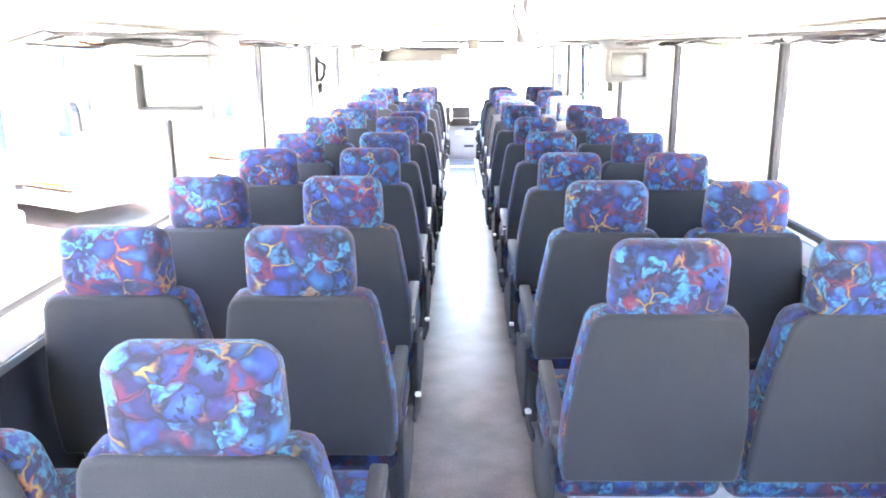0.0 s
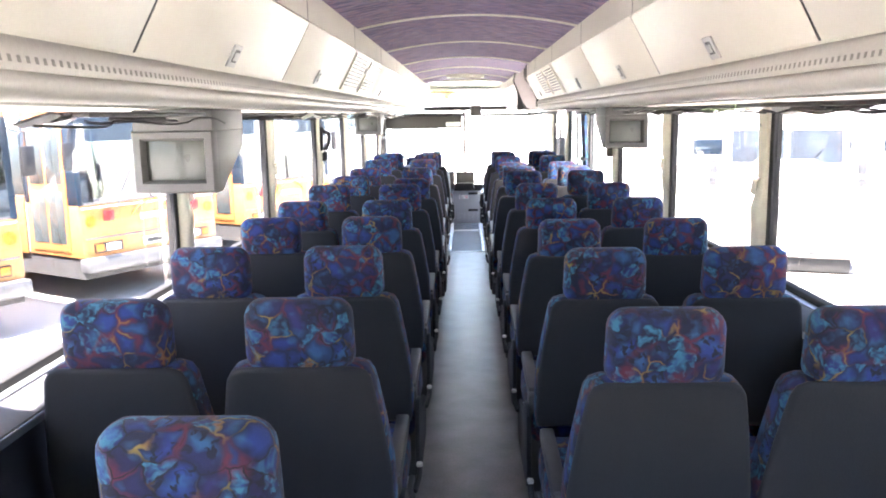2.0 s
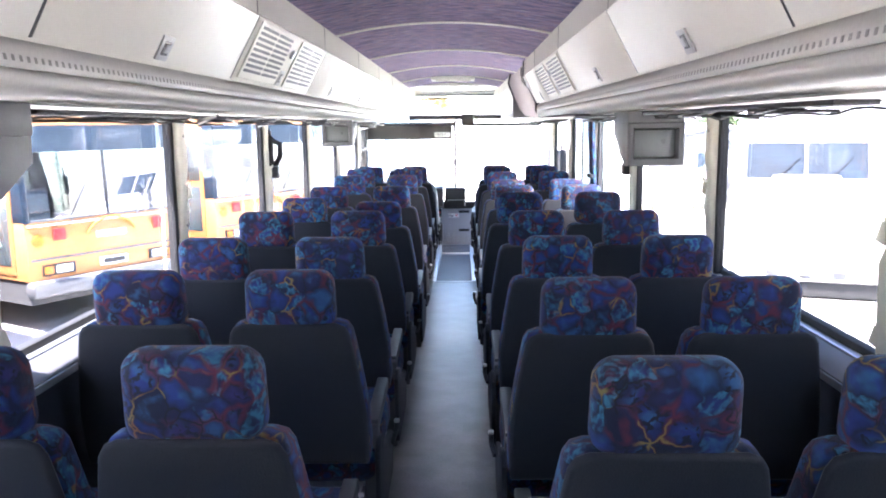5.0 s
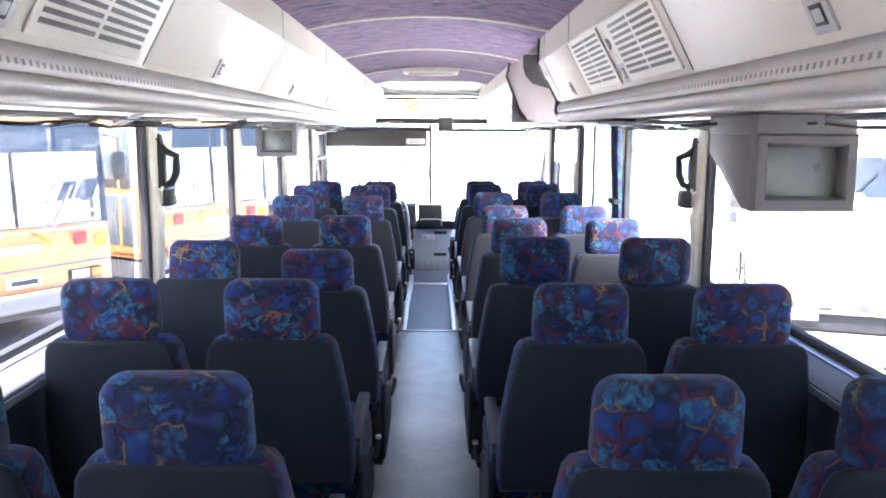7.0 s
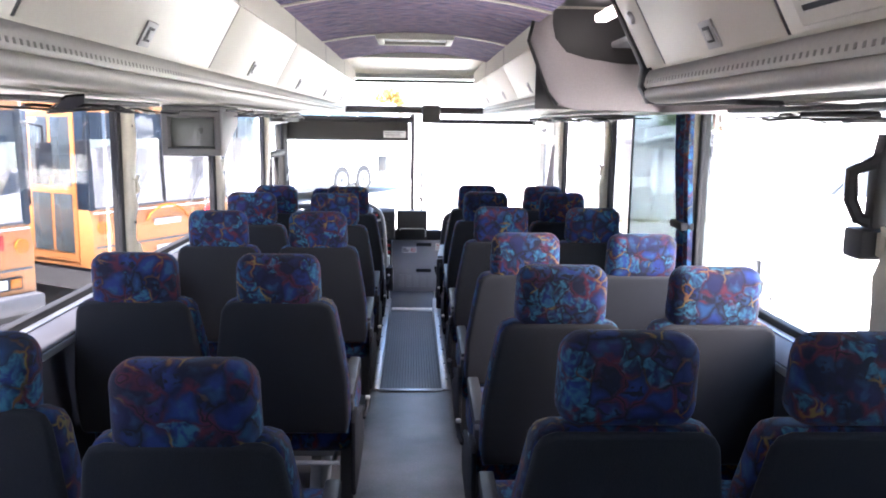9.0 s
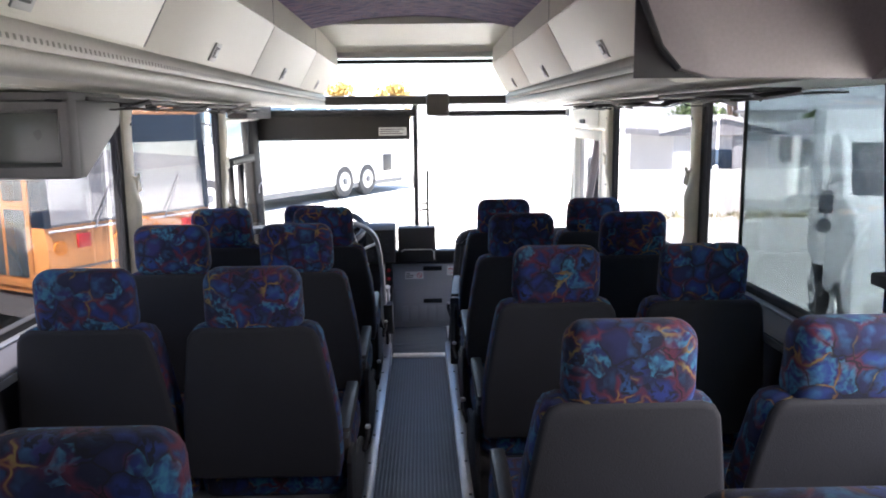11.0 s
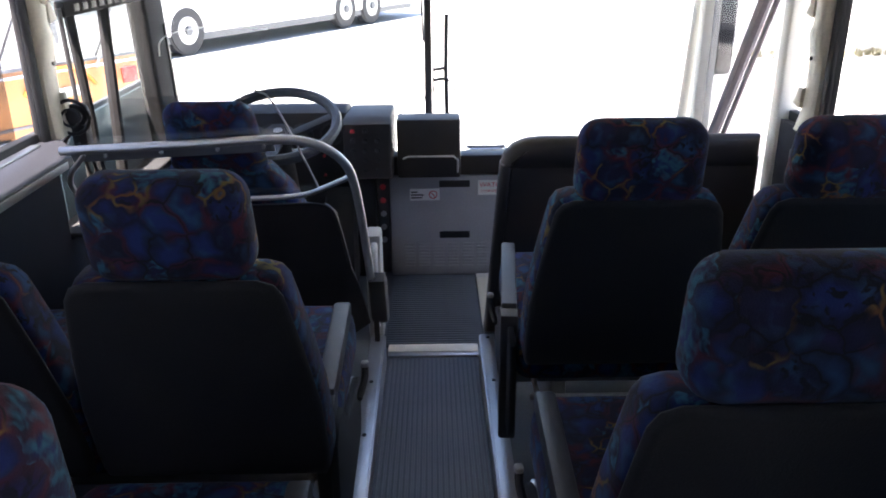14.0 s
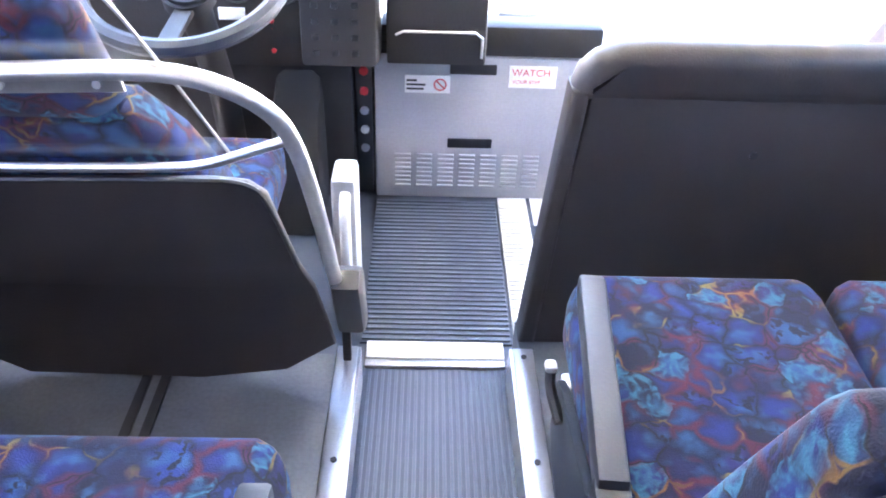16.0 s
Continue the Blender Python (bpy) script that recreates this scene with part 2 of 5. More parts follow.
WIN_GLASS = glass("window_glass", mirror=0.02)
DARK_GLASS = glass("dark_tinted_glass", (0.52, 0.59, 0.60), 1.0, 0.04)
TINT_GLASS = glass("tinted_side_glass", (0.44, 0.445, 0.455))
LEFT_GLASS = glass("light_tinted_side_glass", (0.56, 0.57, 0.59), 1.0, 0.05)
FRONT_GLASS = glass("grey_tinted_side_glass", (0.46, 0.47, 0.48), 1.0, 0.015)
REAR_GLASS = glass("light_tinted_rear_glass", (0.74, 0.75, 0.76), 1.0, 0.04)
SCREEN_GLASS = glass("clear_plastic_shield", (0.93, 0.93, 0.93))
# outside
ASPHALT = material("sunlit_concrete_yard", (0.42, 0.41, 0.385), 0.9, vary=0.14, scale=0.25, bump=0.2, bump_scale=20, fine=0.1)
LAMP = bpy.data.materials.new("lit_strip_lamp")
LAMP.use_nodes = True
LAMP.node_tree.nodes["Principled BSDF"].inputs["Emission Color"].default_value = (1.0, 0.93, 0.85, 1)
LAMP.node_tree.nodes["Principled BSDF"].inputs["Emission Strength"].default_value = 0.5
BUS_ORANGE = material("orange_bus_paint", (0.53, 0.232, 0.080), 0.35, vary=0.06, scale=1.5, coat=0.3)
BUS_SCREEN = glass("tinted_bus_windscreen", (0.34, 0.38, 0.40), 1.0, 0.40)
TRUCK_GLASS = material("dark_truck_windscreen", (0.022, 0.036, 0.055), 0.8, vary=0.3, scale=2.5)
BUS_WHITE = material("white_bus_paint", (0.78, 0.78, 0.77), 0.35, vary=0.04, scale=1.0, coat=0.3)
BUS_GLASS = material("dark_bus_window", (0.20, 0.25, 0.27), 0.05, 0.7, vary=0.35, scale=1.2)
OUTER = material("dark_blue_grey_coach_paint", (0.07, 0.095, 0.115), 0.35, vary=0.08, scale=1.5, coat=0.3)
VISOR = material("dark_blue_visor_band", (0.02, 0.035, 0.055), 0.2, vary=0.2, scale=2)
BUMPER = material("dull_bumper_metal", (0.13, 0.135, 0.145), 0.5, 0.3, vary=0.12)
LENS_RED = material("red_lamp_lens", (0.45, 0.03, 0.03), 0.25)
LENS_AMBER = material("amber_lamp_lens", (0.6, 0.2, 0.03), 0.25)
LENS_CLEAR = material("clear_lamp_lens", (0.65, 0.66, 0.66), 0.2)
TYRE = material("tyre_rubber", (0.05, 0.05, 0.052), 0.85, vary=0.1)
RIM = material("wheel_rim_metal", (0.55, 0.55, 0.55), 0.4, 0.6)
WALL_PLASTER = material("pale_building_plaster", (0.68, 0.68, 0.66), 0.9, vary=0.08, scale=0.6)
ROOF_SHEET = material("grey_roof_sheet", (0.30, 0.30, 0.31), 0.7, vary=0.1, scale=0.8)
FENCE = material("white_fence_boards", (0.70, 0.70, 0.67), 0.9, vary=0.14, scale=1.0)
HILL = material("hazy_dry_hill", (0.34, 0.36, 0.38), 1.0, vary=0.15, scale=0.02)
LEAF = material("green_foliage", (0.07, 0.11, 0.04), 0.8, vary=0.3, scale=1.5)
LEAF_DRY = material("yellow_dry_foliage", (0.34, 0.22, 0.06), 0.8, vary=0.3, scale=1.5)
WEEDS = material("dry_pale_weeds", (0.30, 0.28, 0.17), 0.9, vary=0.3, scale=1.5)
BARK = material("grey_bark", (0.16, 0.12, 0.09), 0.95, vary=0.2, scale=4)


# ---- building helpers ----
def part(name, bm, mat, parent=None, label="", smooth=True, angle=40):
    """Links a bmesh as one mesh object under a thing or part."""
    me = bpy.data.meshes.new(name)
    bmesh.ops.recalc_face_normals(bm, faces=bm.faces[:])
    if smooth:
        for f in bm.faces:
            f.smooth = True
        for e in bm.edges:
            e.smooth = not (len(e.link_faces) == 2 and e.calc_face_angle(0) > radians(angle))
    bm.to_mesh(me)
    bm.free()
    me.materials.append(mat)
    ob = new(name, me)
    ob.parent = parent
    if label:
        ob["label"] = label
    return ob


def thing(name, place, label, category, group="", kind="", turn=0):
    ob = new(name)
    ob.empty_display_size = 0.1
    ob.matrix_basis = pose(*place, 0, 0, turn)
    return tagged(ob, label, category, group, kind)


def structure(name, bm, mat, label="", category="", smooth=True):
    return tagged(part(name, bm, mat, None, smooth=smooth), label, category, kind="structure")


def box(bm, lo, hi, bevel=0.0, seg=2, m=None):
    """An upright block from corner lo to corner hi, with rounded edges."""
    lo, hi = Vector(lo), Vector(hi)
    mid, size = (lo + hi) / 2, hi - lo
    tmp = bmesh.new()
    bmesh.ops.create_cube(tmp, size=1, matrix=Matrix.Translation(mid) @ Matrix.Diagonal((*size, 1)))
    if bevel:
        bmesh.ops.bevel(tmp, geom=tmp.edges[:], offset=min(bevel, min(size) * 0.49), segments=seg, affect="EDGES", profile=0.5)
    if m is not None:
        bmesh.ops.transform(tmp, matrix=m, verts=tmp.verts)
    merge(bm, tmp)
    return bm


def merge(bm, tmp):
    me = bpy.data.meshes.new("tmp")
    tmp.to_mesh(me)
    tmp.free()
    bm.from_mesh(me)
    bpy.data.meshes.remove(me)


def block(lo, hi, bevel=0.0, seg=2, m=None):
    return box(bmesh.new(), lo, hi, bevel, seg, m)


def prism(outline, lo, hi, axis="y", bevel=0.0, seg=2):
    """A closed outline of (u, v) drawn out along an axis: y takes (x, z), x takes (y, z), z takes (x, y)."""
    bm = bmesh.new()
    put = {"y": lambda u, v, w: (u, w, v), "x": lambda u, v, w: (w, u, v), "z": lambda u, v, w: (u, v, w)}[axis]
    a = [bm.verts.new(put(u, v, lo)) for u, v in outline]
    b = [bm.verts.new(put(u, v, hi)) for u, v in outline]
    fa, fb = bm.faces.new(a), bm.faces.new(b[::-1])
    k = len(a)
    for i in range(k):
        bm.faces.new((a[i], b[i], b[(i + 1) % k], a[(i + 1) % k]))
    bmesh.ops.recalc_face_normals(bm, faces=bm.faces[:])
    if bevel:
        bmesh.ops.bevel(bm, geom=[e for e in bm.edges if e in fa.edges or e in fb.edges], offset=bevel, segments=seg, affect="EDGES", profile=0.5)
    return bm


def tube(points, r, sides=10, bm=None, smooth_steps=0):
    """A round bar along points."""
    bm = bm or bmesh.new()
    pts = [Vector(p) for p in points]
    for _ in range(smooth_steps):
        out = [pts[0]]
        for p, q in zip(pts, pts[1:]):
            out += [p * 0.75 + q * 0.25, p * 0.25 + q * 0.75]
        pts = out + [pts[-1]]
    rings, up = [], None
    for i, p in enumerate(pts):
        d = (pts[min(i + 1, len(pts) - 1)] - pts[max(i - 1, 0)]).normalized()
        if up is None:
            up = d.orthogonal().normalized()
        up = (up - d * up.dot(d)).normalized()
        side = d.cross(up)
        rings.append([bm.verts.new(p + r * (math.cos(2 * math.pi * k / sides) * up + math.sin(2 * math.pi * k / sides) * side)) for k in range(sides)])
    for a, b in zip(rings, rings[1:]):
        for k in range(sides):
            bm.faces.new((a[k], a[(k + 1) % sides], b[(k + 1) % sides], b[k]))
    bm.faces.new(rings[0][::-1])
    bm.faces.new(rings[-1])
    return bm


def disc(centre, r, depth, axis="y", sides=24, bevel=0.0):
    bm = bmesh.new()
    turn = {"y": pose(0, 0, 0, 90), "x": pose(0, 0, 0, 0, 90), "z": Matrix()}[axis]
    bmesh.ops.create_cone(bm, cap_ends=True, segments=sides, radius1=r, radius2=r, depth=depth, matrix=Matrix.Translation(centre) @ turn)
    if bevel:
        bmesh.ops.bevel(bm, geom=[e for e in bm.edges if any(len(f.verts) > 4 for f in e.link_faces)], offset=bevel, segments=2, affect="EDGES")
    return bm


def ring(centre, r, thick, sides=40, m=None):
    """A torus in the xz plane."""
    bm = bmesh.new()
    rows = []
    for i in range(sides):
        a = 2 * math.pi * i / sides
        rows.append([bm.verts.new(Vector(((r + thick * math.cos(b)) * math.cos(a), thick * math.sin(b), (r + thick * math.cos(b)) * math.sin(a)))) for b in (2 * math.pi * k / 8 for k in range(8))])
    for i in range(sides):
        for k in range(8):
            bm.faces.new((rows[i][k], rows[(i + 1) % sides][k], rows[(i + 1) % sides][(k + 1) % 8], rows[i][(k + 1) % 8]))
    bmesh.ops.transform(bm, matrix=Matrix.Translation(centre) @ (m or Matrix()), verts=bm.verts)
    return bm


def writing(text, size, place, mat, parent, turn=(90, 0, 0), label=""):
    """Flat letters in the built-in font, as a mesh part."""
    cu = bpy.data.curves.new("lettering", "FONT")
    cu.body, cu.size, cu.extrude = text, size, 0.0004
    tmp = new("tmp_text", cu)
    me = bpy.data.meshes.new_from_object(tmp.evaluated_get(bpy.context.evaluated_depsgraph_get()))
    bpy.data.objects.remove(tmp)
    me.materials.append(mat)
    ob = new("lettering", me)
    ob.parent = parent
    ob.matrix_basis = pose(*place, *turn)
    if label:
        ob["label"] = label
    return ob


# ---- plan ----
FLOOR, GROUND = 0.10, -1.1
WALL = 1.13                      # inner face of the side walls
SILL, WTOP = 0.88, 1.565         # window opening
PILLARS = [-1.04, 0.43, 1.90, 3.37, 4.84, 6.37, 7.78, 9.25, 10.72]
BACK_Y, RAMP_Y, STEP_Y, BOX_Y = -0.75, 8.74, 11.08, 11.84
LOW = -0.02                      # lower floor at the front
RAMP_END = -0.018

# ---- shell of the coach ----
# floor: rear aisle and both seat platforms, then the ramp between the platforms
structure("floor", block((-1.2, BACK_Y, 0.0), (1.2, RAMP_Y, FLOOR)), VINYL, "worn grey vinyl floor of the rear aisle and seat platforms", "floor", False)
structure("floor_1", block((-1.2, RAMP_Y, 0.0), (-0.195, 10.98, FLOOR)), PLATFORM, "grey vinyl seat platform beside the sunken aisle", "floor", False)
structure("floor_2", block((0.185, RAMP_Y, 0.0), (1.2, 11.11, FLOOR)), PLATFORM, "grey vinyl seat platform beside the sunken aisle", "floor", False)
structure("floor_3", prism([(RAMP_Y, 0.0), (RAMP_Y, FLOOR - 0.004), (STEP_Y, RAMP_END), (STEP_Y, -0.12)], -0.195, 0.185, "x"), MAT, "dark blue-grey rubber ramp of the sunken aisle", "floor", False)
structure("floor_4", block((-1.2, STEP_Y, -0.14), (0.30, 12.2, LOW)), MAT, "dark rubber floor of the driver's area", "floor", False)
structure("floor_5", block((0.30, 11.11, -0.50), (1.2, 12.2, -0.36)), MAT, "dark rubber floor of the door step well", "floor", False)
structure("wall_step_well", block((0.27, 11.115, -0.5), (0.298, 12.2, LOW - 0.004)), CABINET, "grey riser of the door step well", "wall", False)
structure("wall_step_back", block((0.30, 11.113, -0.5), (1.2, 11.13, FLOOR - 0.005)), CABINET, "grey riser behind the door step well", "wall", False)

# side walls below and above the windows
for side, tag in ((-1, "left"), (1, "right")):
    y1 = 10.80 if side < 0 else 10.98
    lo, hi = sorted((side * WALL, side * (WALL + 0.09)))
    structure("wall_%s" % tag, block((lo, BACK_Y, -0.9), (hi, y1, SILL)), WALL_CARPET, "dark carpeted side wall below the windows", "wall", False)
    structure("wall_%s_upper" % tag, block((lo, BACK_Y, WTOP), (hi, 12.0, 2.02)), CREAM, "cream side wall above the windows", "wall", False)
    # sloped metal window ledge
    o = [(side * (WALL + 0.02), SILL + 0.004), (side * (WALL - 0.02), SILL + 0.004), (side * (WALL - 0.075), SILL - 0.035), (side * (WALL - 0.075), SILL - 0.06), (side * (WALL + 0.02), SILL - 0.06)]
    structure("trim_ledge_%s" % tag, prism(o, BACK_Y, 10.72 if side > 0 else 10.79, "y"), LEDGE, "sloped dark grey ledge under the windows", "trim")
    lo, hi = sorted((side * (WALL - 0.010), side * (WALL + 0.018)))
    structure("trim_ledge_strip_%s" % tag, block((lo, BACK_Y, SILL + 0.0045), (hi, 10.70, SILL + 0.010), 0.002), METAL, "bright metal strip along the window ledge", "trim")
    lo, hi = sorted((side * (WALL - 0.079), side * (WALL - 0.0755)))
    structure("trim_ledge_lip_%s" % tag, block((lo, BACK_Y, SILL - 0.062), (hi, 10.70, SILL - 0.040), 0.001), METAL, "bright metal lip of the window ledge", "trim")
    structure("trim_gasket_%s" % tag, block((min(side * (WALL + 0.021), side * (WALL + 0.055)), BACK_Y, SILL), (max(side * (WALL + 0.021), side * (WALL + 0.055)), y1, SILL + 0.03), 0.006), RUBBER, "black rubber seal along the window bottom", "trim")
    # heater duct at the foot of the wall
    lo, hi = sorted((side * WALL, side * (WALL - 0.09)))
    structure("trim_heater_%s" % tag, block((lo, BACK_Y, FLOOR), (hi, 10.7, FLOOR + 0.2), 0.012), LEDGE, "dark grey heater duct along the side wall", "trim")
skin = thing("wall_left_outer", (-WALL - 0.094, 0, 0), "dark blue-grey panelled outer skin of the coach", "wall", kind="structure")
for k in range(9):
    y = BACK_Y + 1.47 * k
    part("panel", block((-0.012, y + 0.004, -0.72), (0.0, min(y + 1.466, 12.0), 0.855), 0.004), OUTER, skin, "dark outer panel")
for z in (0.46, -0.30, 0.84):
    part("moulding", block((-0.026, BACK_Y, z), (-0.0125, 12.0, z + 0.035), 0.004), BUMPER, skin, "grey rubbing strip")
structure("wall_left_front", block((-WALL - 0.09, 10.80, -0.9), (-WALL, 12.0, 0.56)), WALL_CARPET, "dark side wall below the driver's window", "wall", False)
structure("trim_driver_sill", block((-WALL - 0.07, 10.82, 0.56), (-WALL + 0.03, 12.0, 0.575), 0.005), RUBBER, "black sill of the driver's window", "trim", False)
structure("wall_rear", block((-1.22, BACK_Y - 0.08, -0.9), (1.22, BACK_Y, SILL)), WALL_CARPET, "dark rear wall of the coach", "wall", False)
structure("wall_rear_upper", block((-1.22, BACK_Y - 0.08, 1.62), (1.22, BACK_Y, 2.02)), CREAM, "cream rear wall over the rear window", "wall", False)
for x in (-1.12, 1.12):
    structure("wall_rear_%s" % ("left" if x < 0 else "right"), block((x - 0.1, BACK_Y - 0.08, SILL), (x + 0.1, BACK_Y, 1.62)), CREAM, "cream corner beside the rear window", "wall", False)
t = thing("window_rear", (0, BACK_Y - 0.04, SILL), "wide light tinted rear window", "window", kind="structure")
part("pane", block((-1.02, -0.002, 0), (1.02, 0.002, 1.62 - SILL)), REAR_GLASS, t, smooth=False)

# pillars: black seal strip and a yellowed plastic cover with a coat hook
for side, tag in ((-1, "left"), (1, "right")):
    for i, y in enumerate(PILLARS):
        y += 0.055 if side < 0 and i == 8 else 0.0
        t = thing("pillar_%s_%d" % (tag, i + 1), (side * WALL, y, SILL), "cream plastic window pillar with black rubber seal", "pillar", kind="structure")
        s = side
        lo, hi = sorted((s * 0.014, s * 0.03))
        part("post", block((lo, -0.02, -0.004), (hi, 0.09, WTOP - SILL + 0.004)), RUBBER, t, "black outer post")
        lo, hi = sorted((s * -0.004, s * 0.014))
        part("seal", block((lo, -0.024, -0.002), (hi, 0.013, WTOP - SILL), 0.008), RUBBER, t, "black rubber seal strip")
        # cover with a waist at mid height
        bm = bmesh.new()
        rows = []
        for k in range(13):
            z = (WTOP - SILL) * k / 12
            w = 0.105 - 0.022 * math.exp(-((z - 0.36) / 0.07) ** 2) + (0.02 if k in (0, 12) else 0.0)
            d = 0.022 + 0.008 * math.sin(z * 9.0) * (1 if i % 2 else -1) + 0.012 * math.exp(-((z - 0.29) / 0.05) ** 2)
            ring_pts = [(0.03, 0.014), (-d * 0.6, 0.018), (-d, 0.03), (-d, w - 0.012), (-d * 0.5, w), (0.03, w)]
            rows.append([bm.verts.new((s * u, v, z)) for u, v in ring_pts])
        for a, b in zip(rows, rows[1:]):
            for k in range(6):
                bm.faces.new((a[k], a[(k + 1) % 6], b[(k + 1) % 6], b[k]))
        bm.faces.new(rows[0])
        bm.faces.new(rows[-1][::-1])
        part("cover", bm, CREAM_PILLAR, t, angle=50)
        for z in (0.36, 0.10):
            part("curtain_clip", prism([(0.085, z - 0.03), (0.135, z - 0.022), (0.128, z - 0.012), (0.108, z + 0.028), (0.085, z + 0.03)], min(s * -0.028, s * -0.008), max(s * -0.028, s * -0.008), "x", 0.004), CREAM_PILLAR, t, "moulded curtain clip")
        for z in (0.60, 0.22):
            part("screw", disc((s * -0.026, 0.06, z), 0.006, 0.006, "x", 10), GREY_PLASTIC, t)
        part("coat_hook", tube([(s * -0.02, 0.05, 0.40), (s * -0.035, 0.05, 0.39), (s * -0.043, 0.05, 0.395), (s * -0.045, 0.05, 0.408)], 0.006, 6, smooth_steps=1), CREAM_PILLAR, t)
    # panes between the pillars
    ys = PILLARS + ([12.0] if side < 0 else [])
    for i, (a, b) in enumerate(zip(ys, ys[1:])):
        if side < 0 and i == len(ys) - 2:
            continue
        t = thing("window_%s_%d" % (tag, i + 1), (side * (WALL + 0.06), (a + b) / 2, SILL), "clear side window of the coach", "window", kind="structure")
        h = (b - a) / 2
        pane = part("pane", block((-0.002, -h + 0.02, 0.01), (0.002, h - 0.02, WTOP - SILL + 0.02)), WIN_GLASS if side > 0 and 6.3 < (a + b) / 2 < 7.8 else LEFT_GLASS if side < 0 else FRONT_GLASS if side > 0 and a > 9.1 else TINT_GLASS, t, smooth=False)
        if side > 0 and 7.8 < (a + b) / 2 < 9.0:
            part("sliding_pane", block((-0.012, -h + 0.02, 0.03), (-0.008, h - 0.30, WTOP - SILL)), DARK_GLASS, t, "dark tinted sliding pane", smooth=False)
            part("pane_edge", block((-0.016, h - 0.302, 0.03), (-0.004, h - 0.288, WTOP - SILL), 0.002), RUBBER, t, "black edge of the sliding pane")
        pane.visible_shadow = not (side > 0 and 6.3 < (a + b) / 2 < 7.8)

# ceiling: gently arched lining, with pale joint strips, and the roof over it
def arch(x):
    return 1.895 + 0.052 * (1 - (x / 0.46) ** 2)


bm = bmesh.new()
cols = [-0.47 + 0.94 * k / 12 for k in range(13)]
lower = [[bm.verts.new((x, y, arch(x))) for x in cols] for y in (BACK_Y, 9.85)]
upper = [[bm.verts.new((x, y, arch(x) + 0.012)) for x in cols] for y in (BACK_Y, 9.85)]
for k in range(12):
    bm.faces.new((lower[0][k], lower[0][k + 1], lower[1][k + 1], lower[1][k]))
    bm.faces.new((upper[0][k], upper[1][k], upper[1][k + 1], upper[0][k + 1]))
structure("ceiling", bm, HEADLINING, "grey-violet woven fabric ceiling lining", "ceiling")
structure("ceiling_roof", block((-1.24, BACK_Y - 0.08, 2.03), (1.24, 12.25, 2.09)), BUS_WHITE, "white coach roof", "roof", False)
for i in range(9):
    y = 0.05 + 1.235 * i
    if y < 9.8:
        bm = bmesh.new()
        a = [bm.verts.new((x, y - 0.012, arch(x) - 0.001)) for x in cols] + [bm.verts.new((x, y + 0.012, arch(x) - 0.001)) for x in cols[::-1]]
        b = [bm.verts.new((v.co.x, v.co.y, v.co.z - 0.006)) for v in a]
        bm.faces.new(b)
        for k in range(len(a)):
            bm.faces.new((a[k], a[(k + 1) % len(a)], b[(k + 1) % len(a)], b[k]))
        structure("trim_ceiling_strip_%d" % (i + 1), bm, CREAM, "pale joint strip across the ceiling lining", "trim")
# roof hatch and the front end of the ceiling
t = thing("roof_hatch", (0.0, 8.88, arch(0) - 0.012), "cream roof hatch rim set in the fabric ceiling", "hatch")
part("hatch_rim", box(box(box(block((-0.195, -0.17, -0.02), (0.195, -0.13, 0.01), 0.008), (-0.195, 0.13, -0.02), (0.195, 0.17, 0.01), 0.008), (-0.195, -0.13, -0.02), (-0.16, 0.13, 0.01), 0.008), (0.16, -0.13, -0.02), (0.195, 0.13, 0.01), 0.008), CREAM, t)
part("hatch_panel", block((-0.16, -0.13, -0.004), (0.16, 0.13, 0.006)), GREY_TRIM, t)
structure("ceiling_front", prism([(9.86, 1.97), (9.86, 1.915), (10.15, 1.93), (10.9, 1.905), (11.0, 1.86), (11.03, 1.88), (11.03, 2.02)], -0.5, 0.5, "x", 0.004), CREAM, "cream moulded front end of the ceiling", "ceiling")
structure("ceiling_front_band", block((-0.47, 10.96, 1.845), (0.47, 10.995, 1.905), 0.01), GREY_TRIM, "grey band over the upper windscreen", "trim")
structure("trim_front_bar", tube([(-0.46, 10.99, 1.825), (0.46, 10.99, 1.825)], 0.012, 8), BLACK, "dark bar over the upper windscreen", "trim")

# overhead racks: upper panel, doors, perforated band, nosing and underside
DOOR_TOP, DOOR_LOW = (0.450, 1.800), (0.536, 1.642)      # inner face of the sloping doors, (x, z)


def rack_outline(side):
    o = [(0.466, 1.93), (0.459, 1.802), (0.552, 1.636), (0.560, 1.606), (0.570, 1.584), (0.60, 1.576), (0.64, 1.574), (0.70, 1.582), (0.74, 1.577), (WALL - 0.002, 1.566), (WALL - 0.002, 2.02), (0.5, 2.02)]
    return [(side * u, v) for u, v in o]


SEAMS = {-1: [BACK_Y, -0.48, 0.56, 1.60, 2.65, 3.65, 4.70, 5.74, 6.78, 7.80, 8.86, 9.96, 10.95], 1: [BACK_Y, -0.48, 0.56, 1.61, 2.65, 3.65, 4.74, 5.78, 6.36, 6.50]}
RIGHT_FRONT = [7.80, 8.84, 9.88, 10.95]


def door_frame(side, y, along):
    """The frame of a rack door's face: x down the slope, y along the coach, z out of the face; at a distance along from the top edge."""
    down = Vector((side * (DOOR_LOW[0] - DOOR_TOP[0]), 0, DOOR_LOW[1] - DOOR_TOP[1])).normalized()
    out = Vector((-abs(down.z) * side, 0, -abs(down.x)))
    base = Vector((side * DOOR_TOP[0], y, DOOR_TOP[1])) + down * along
    return Matrix(((down.x, 0, out.x, base.x), (down.y, 1, out.y, base.y), (down.z, 0, out.z, base.z), (0, 0, 0, 1)))


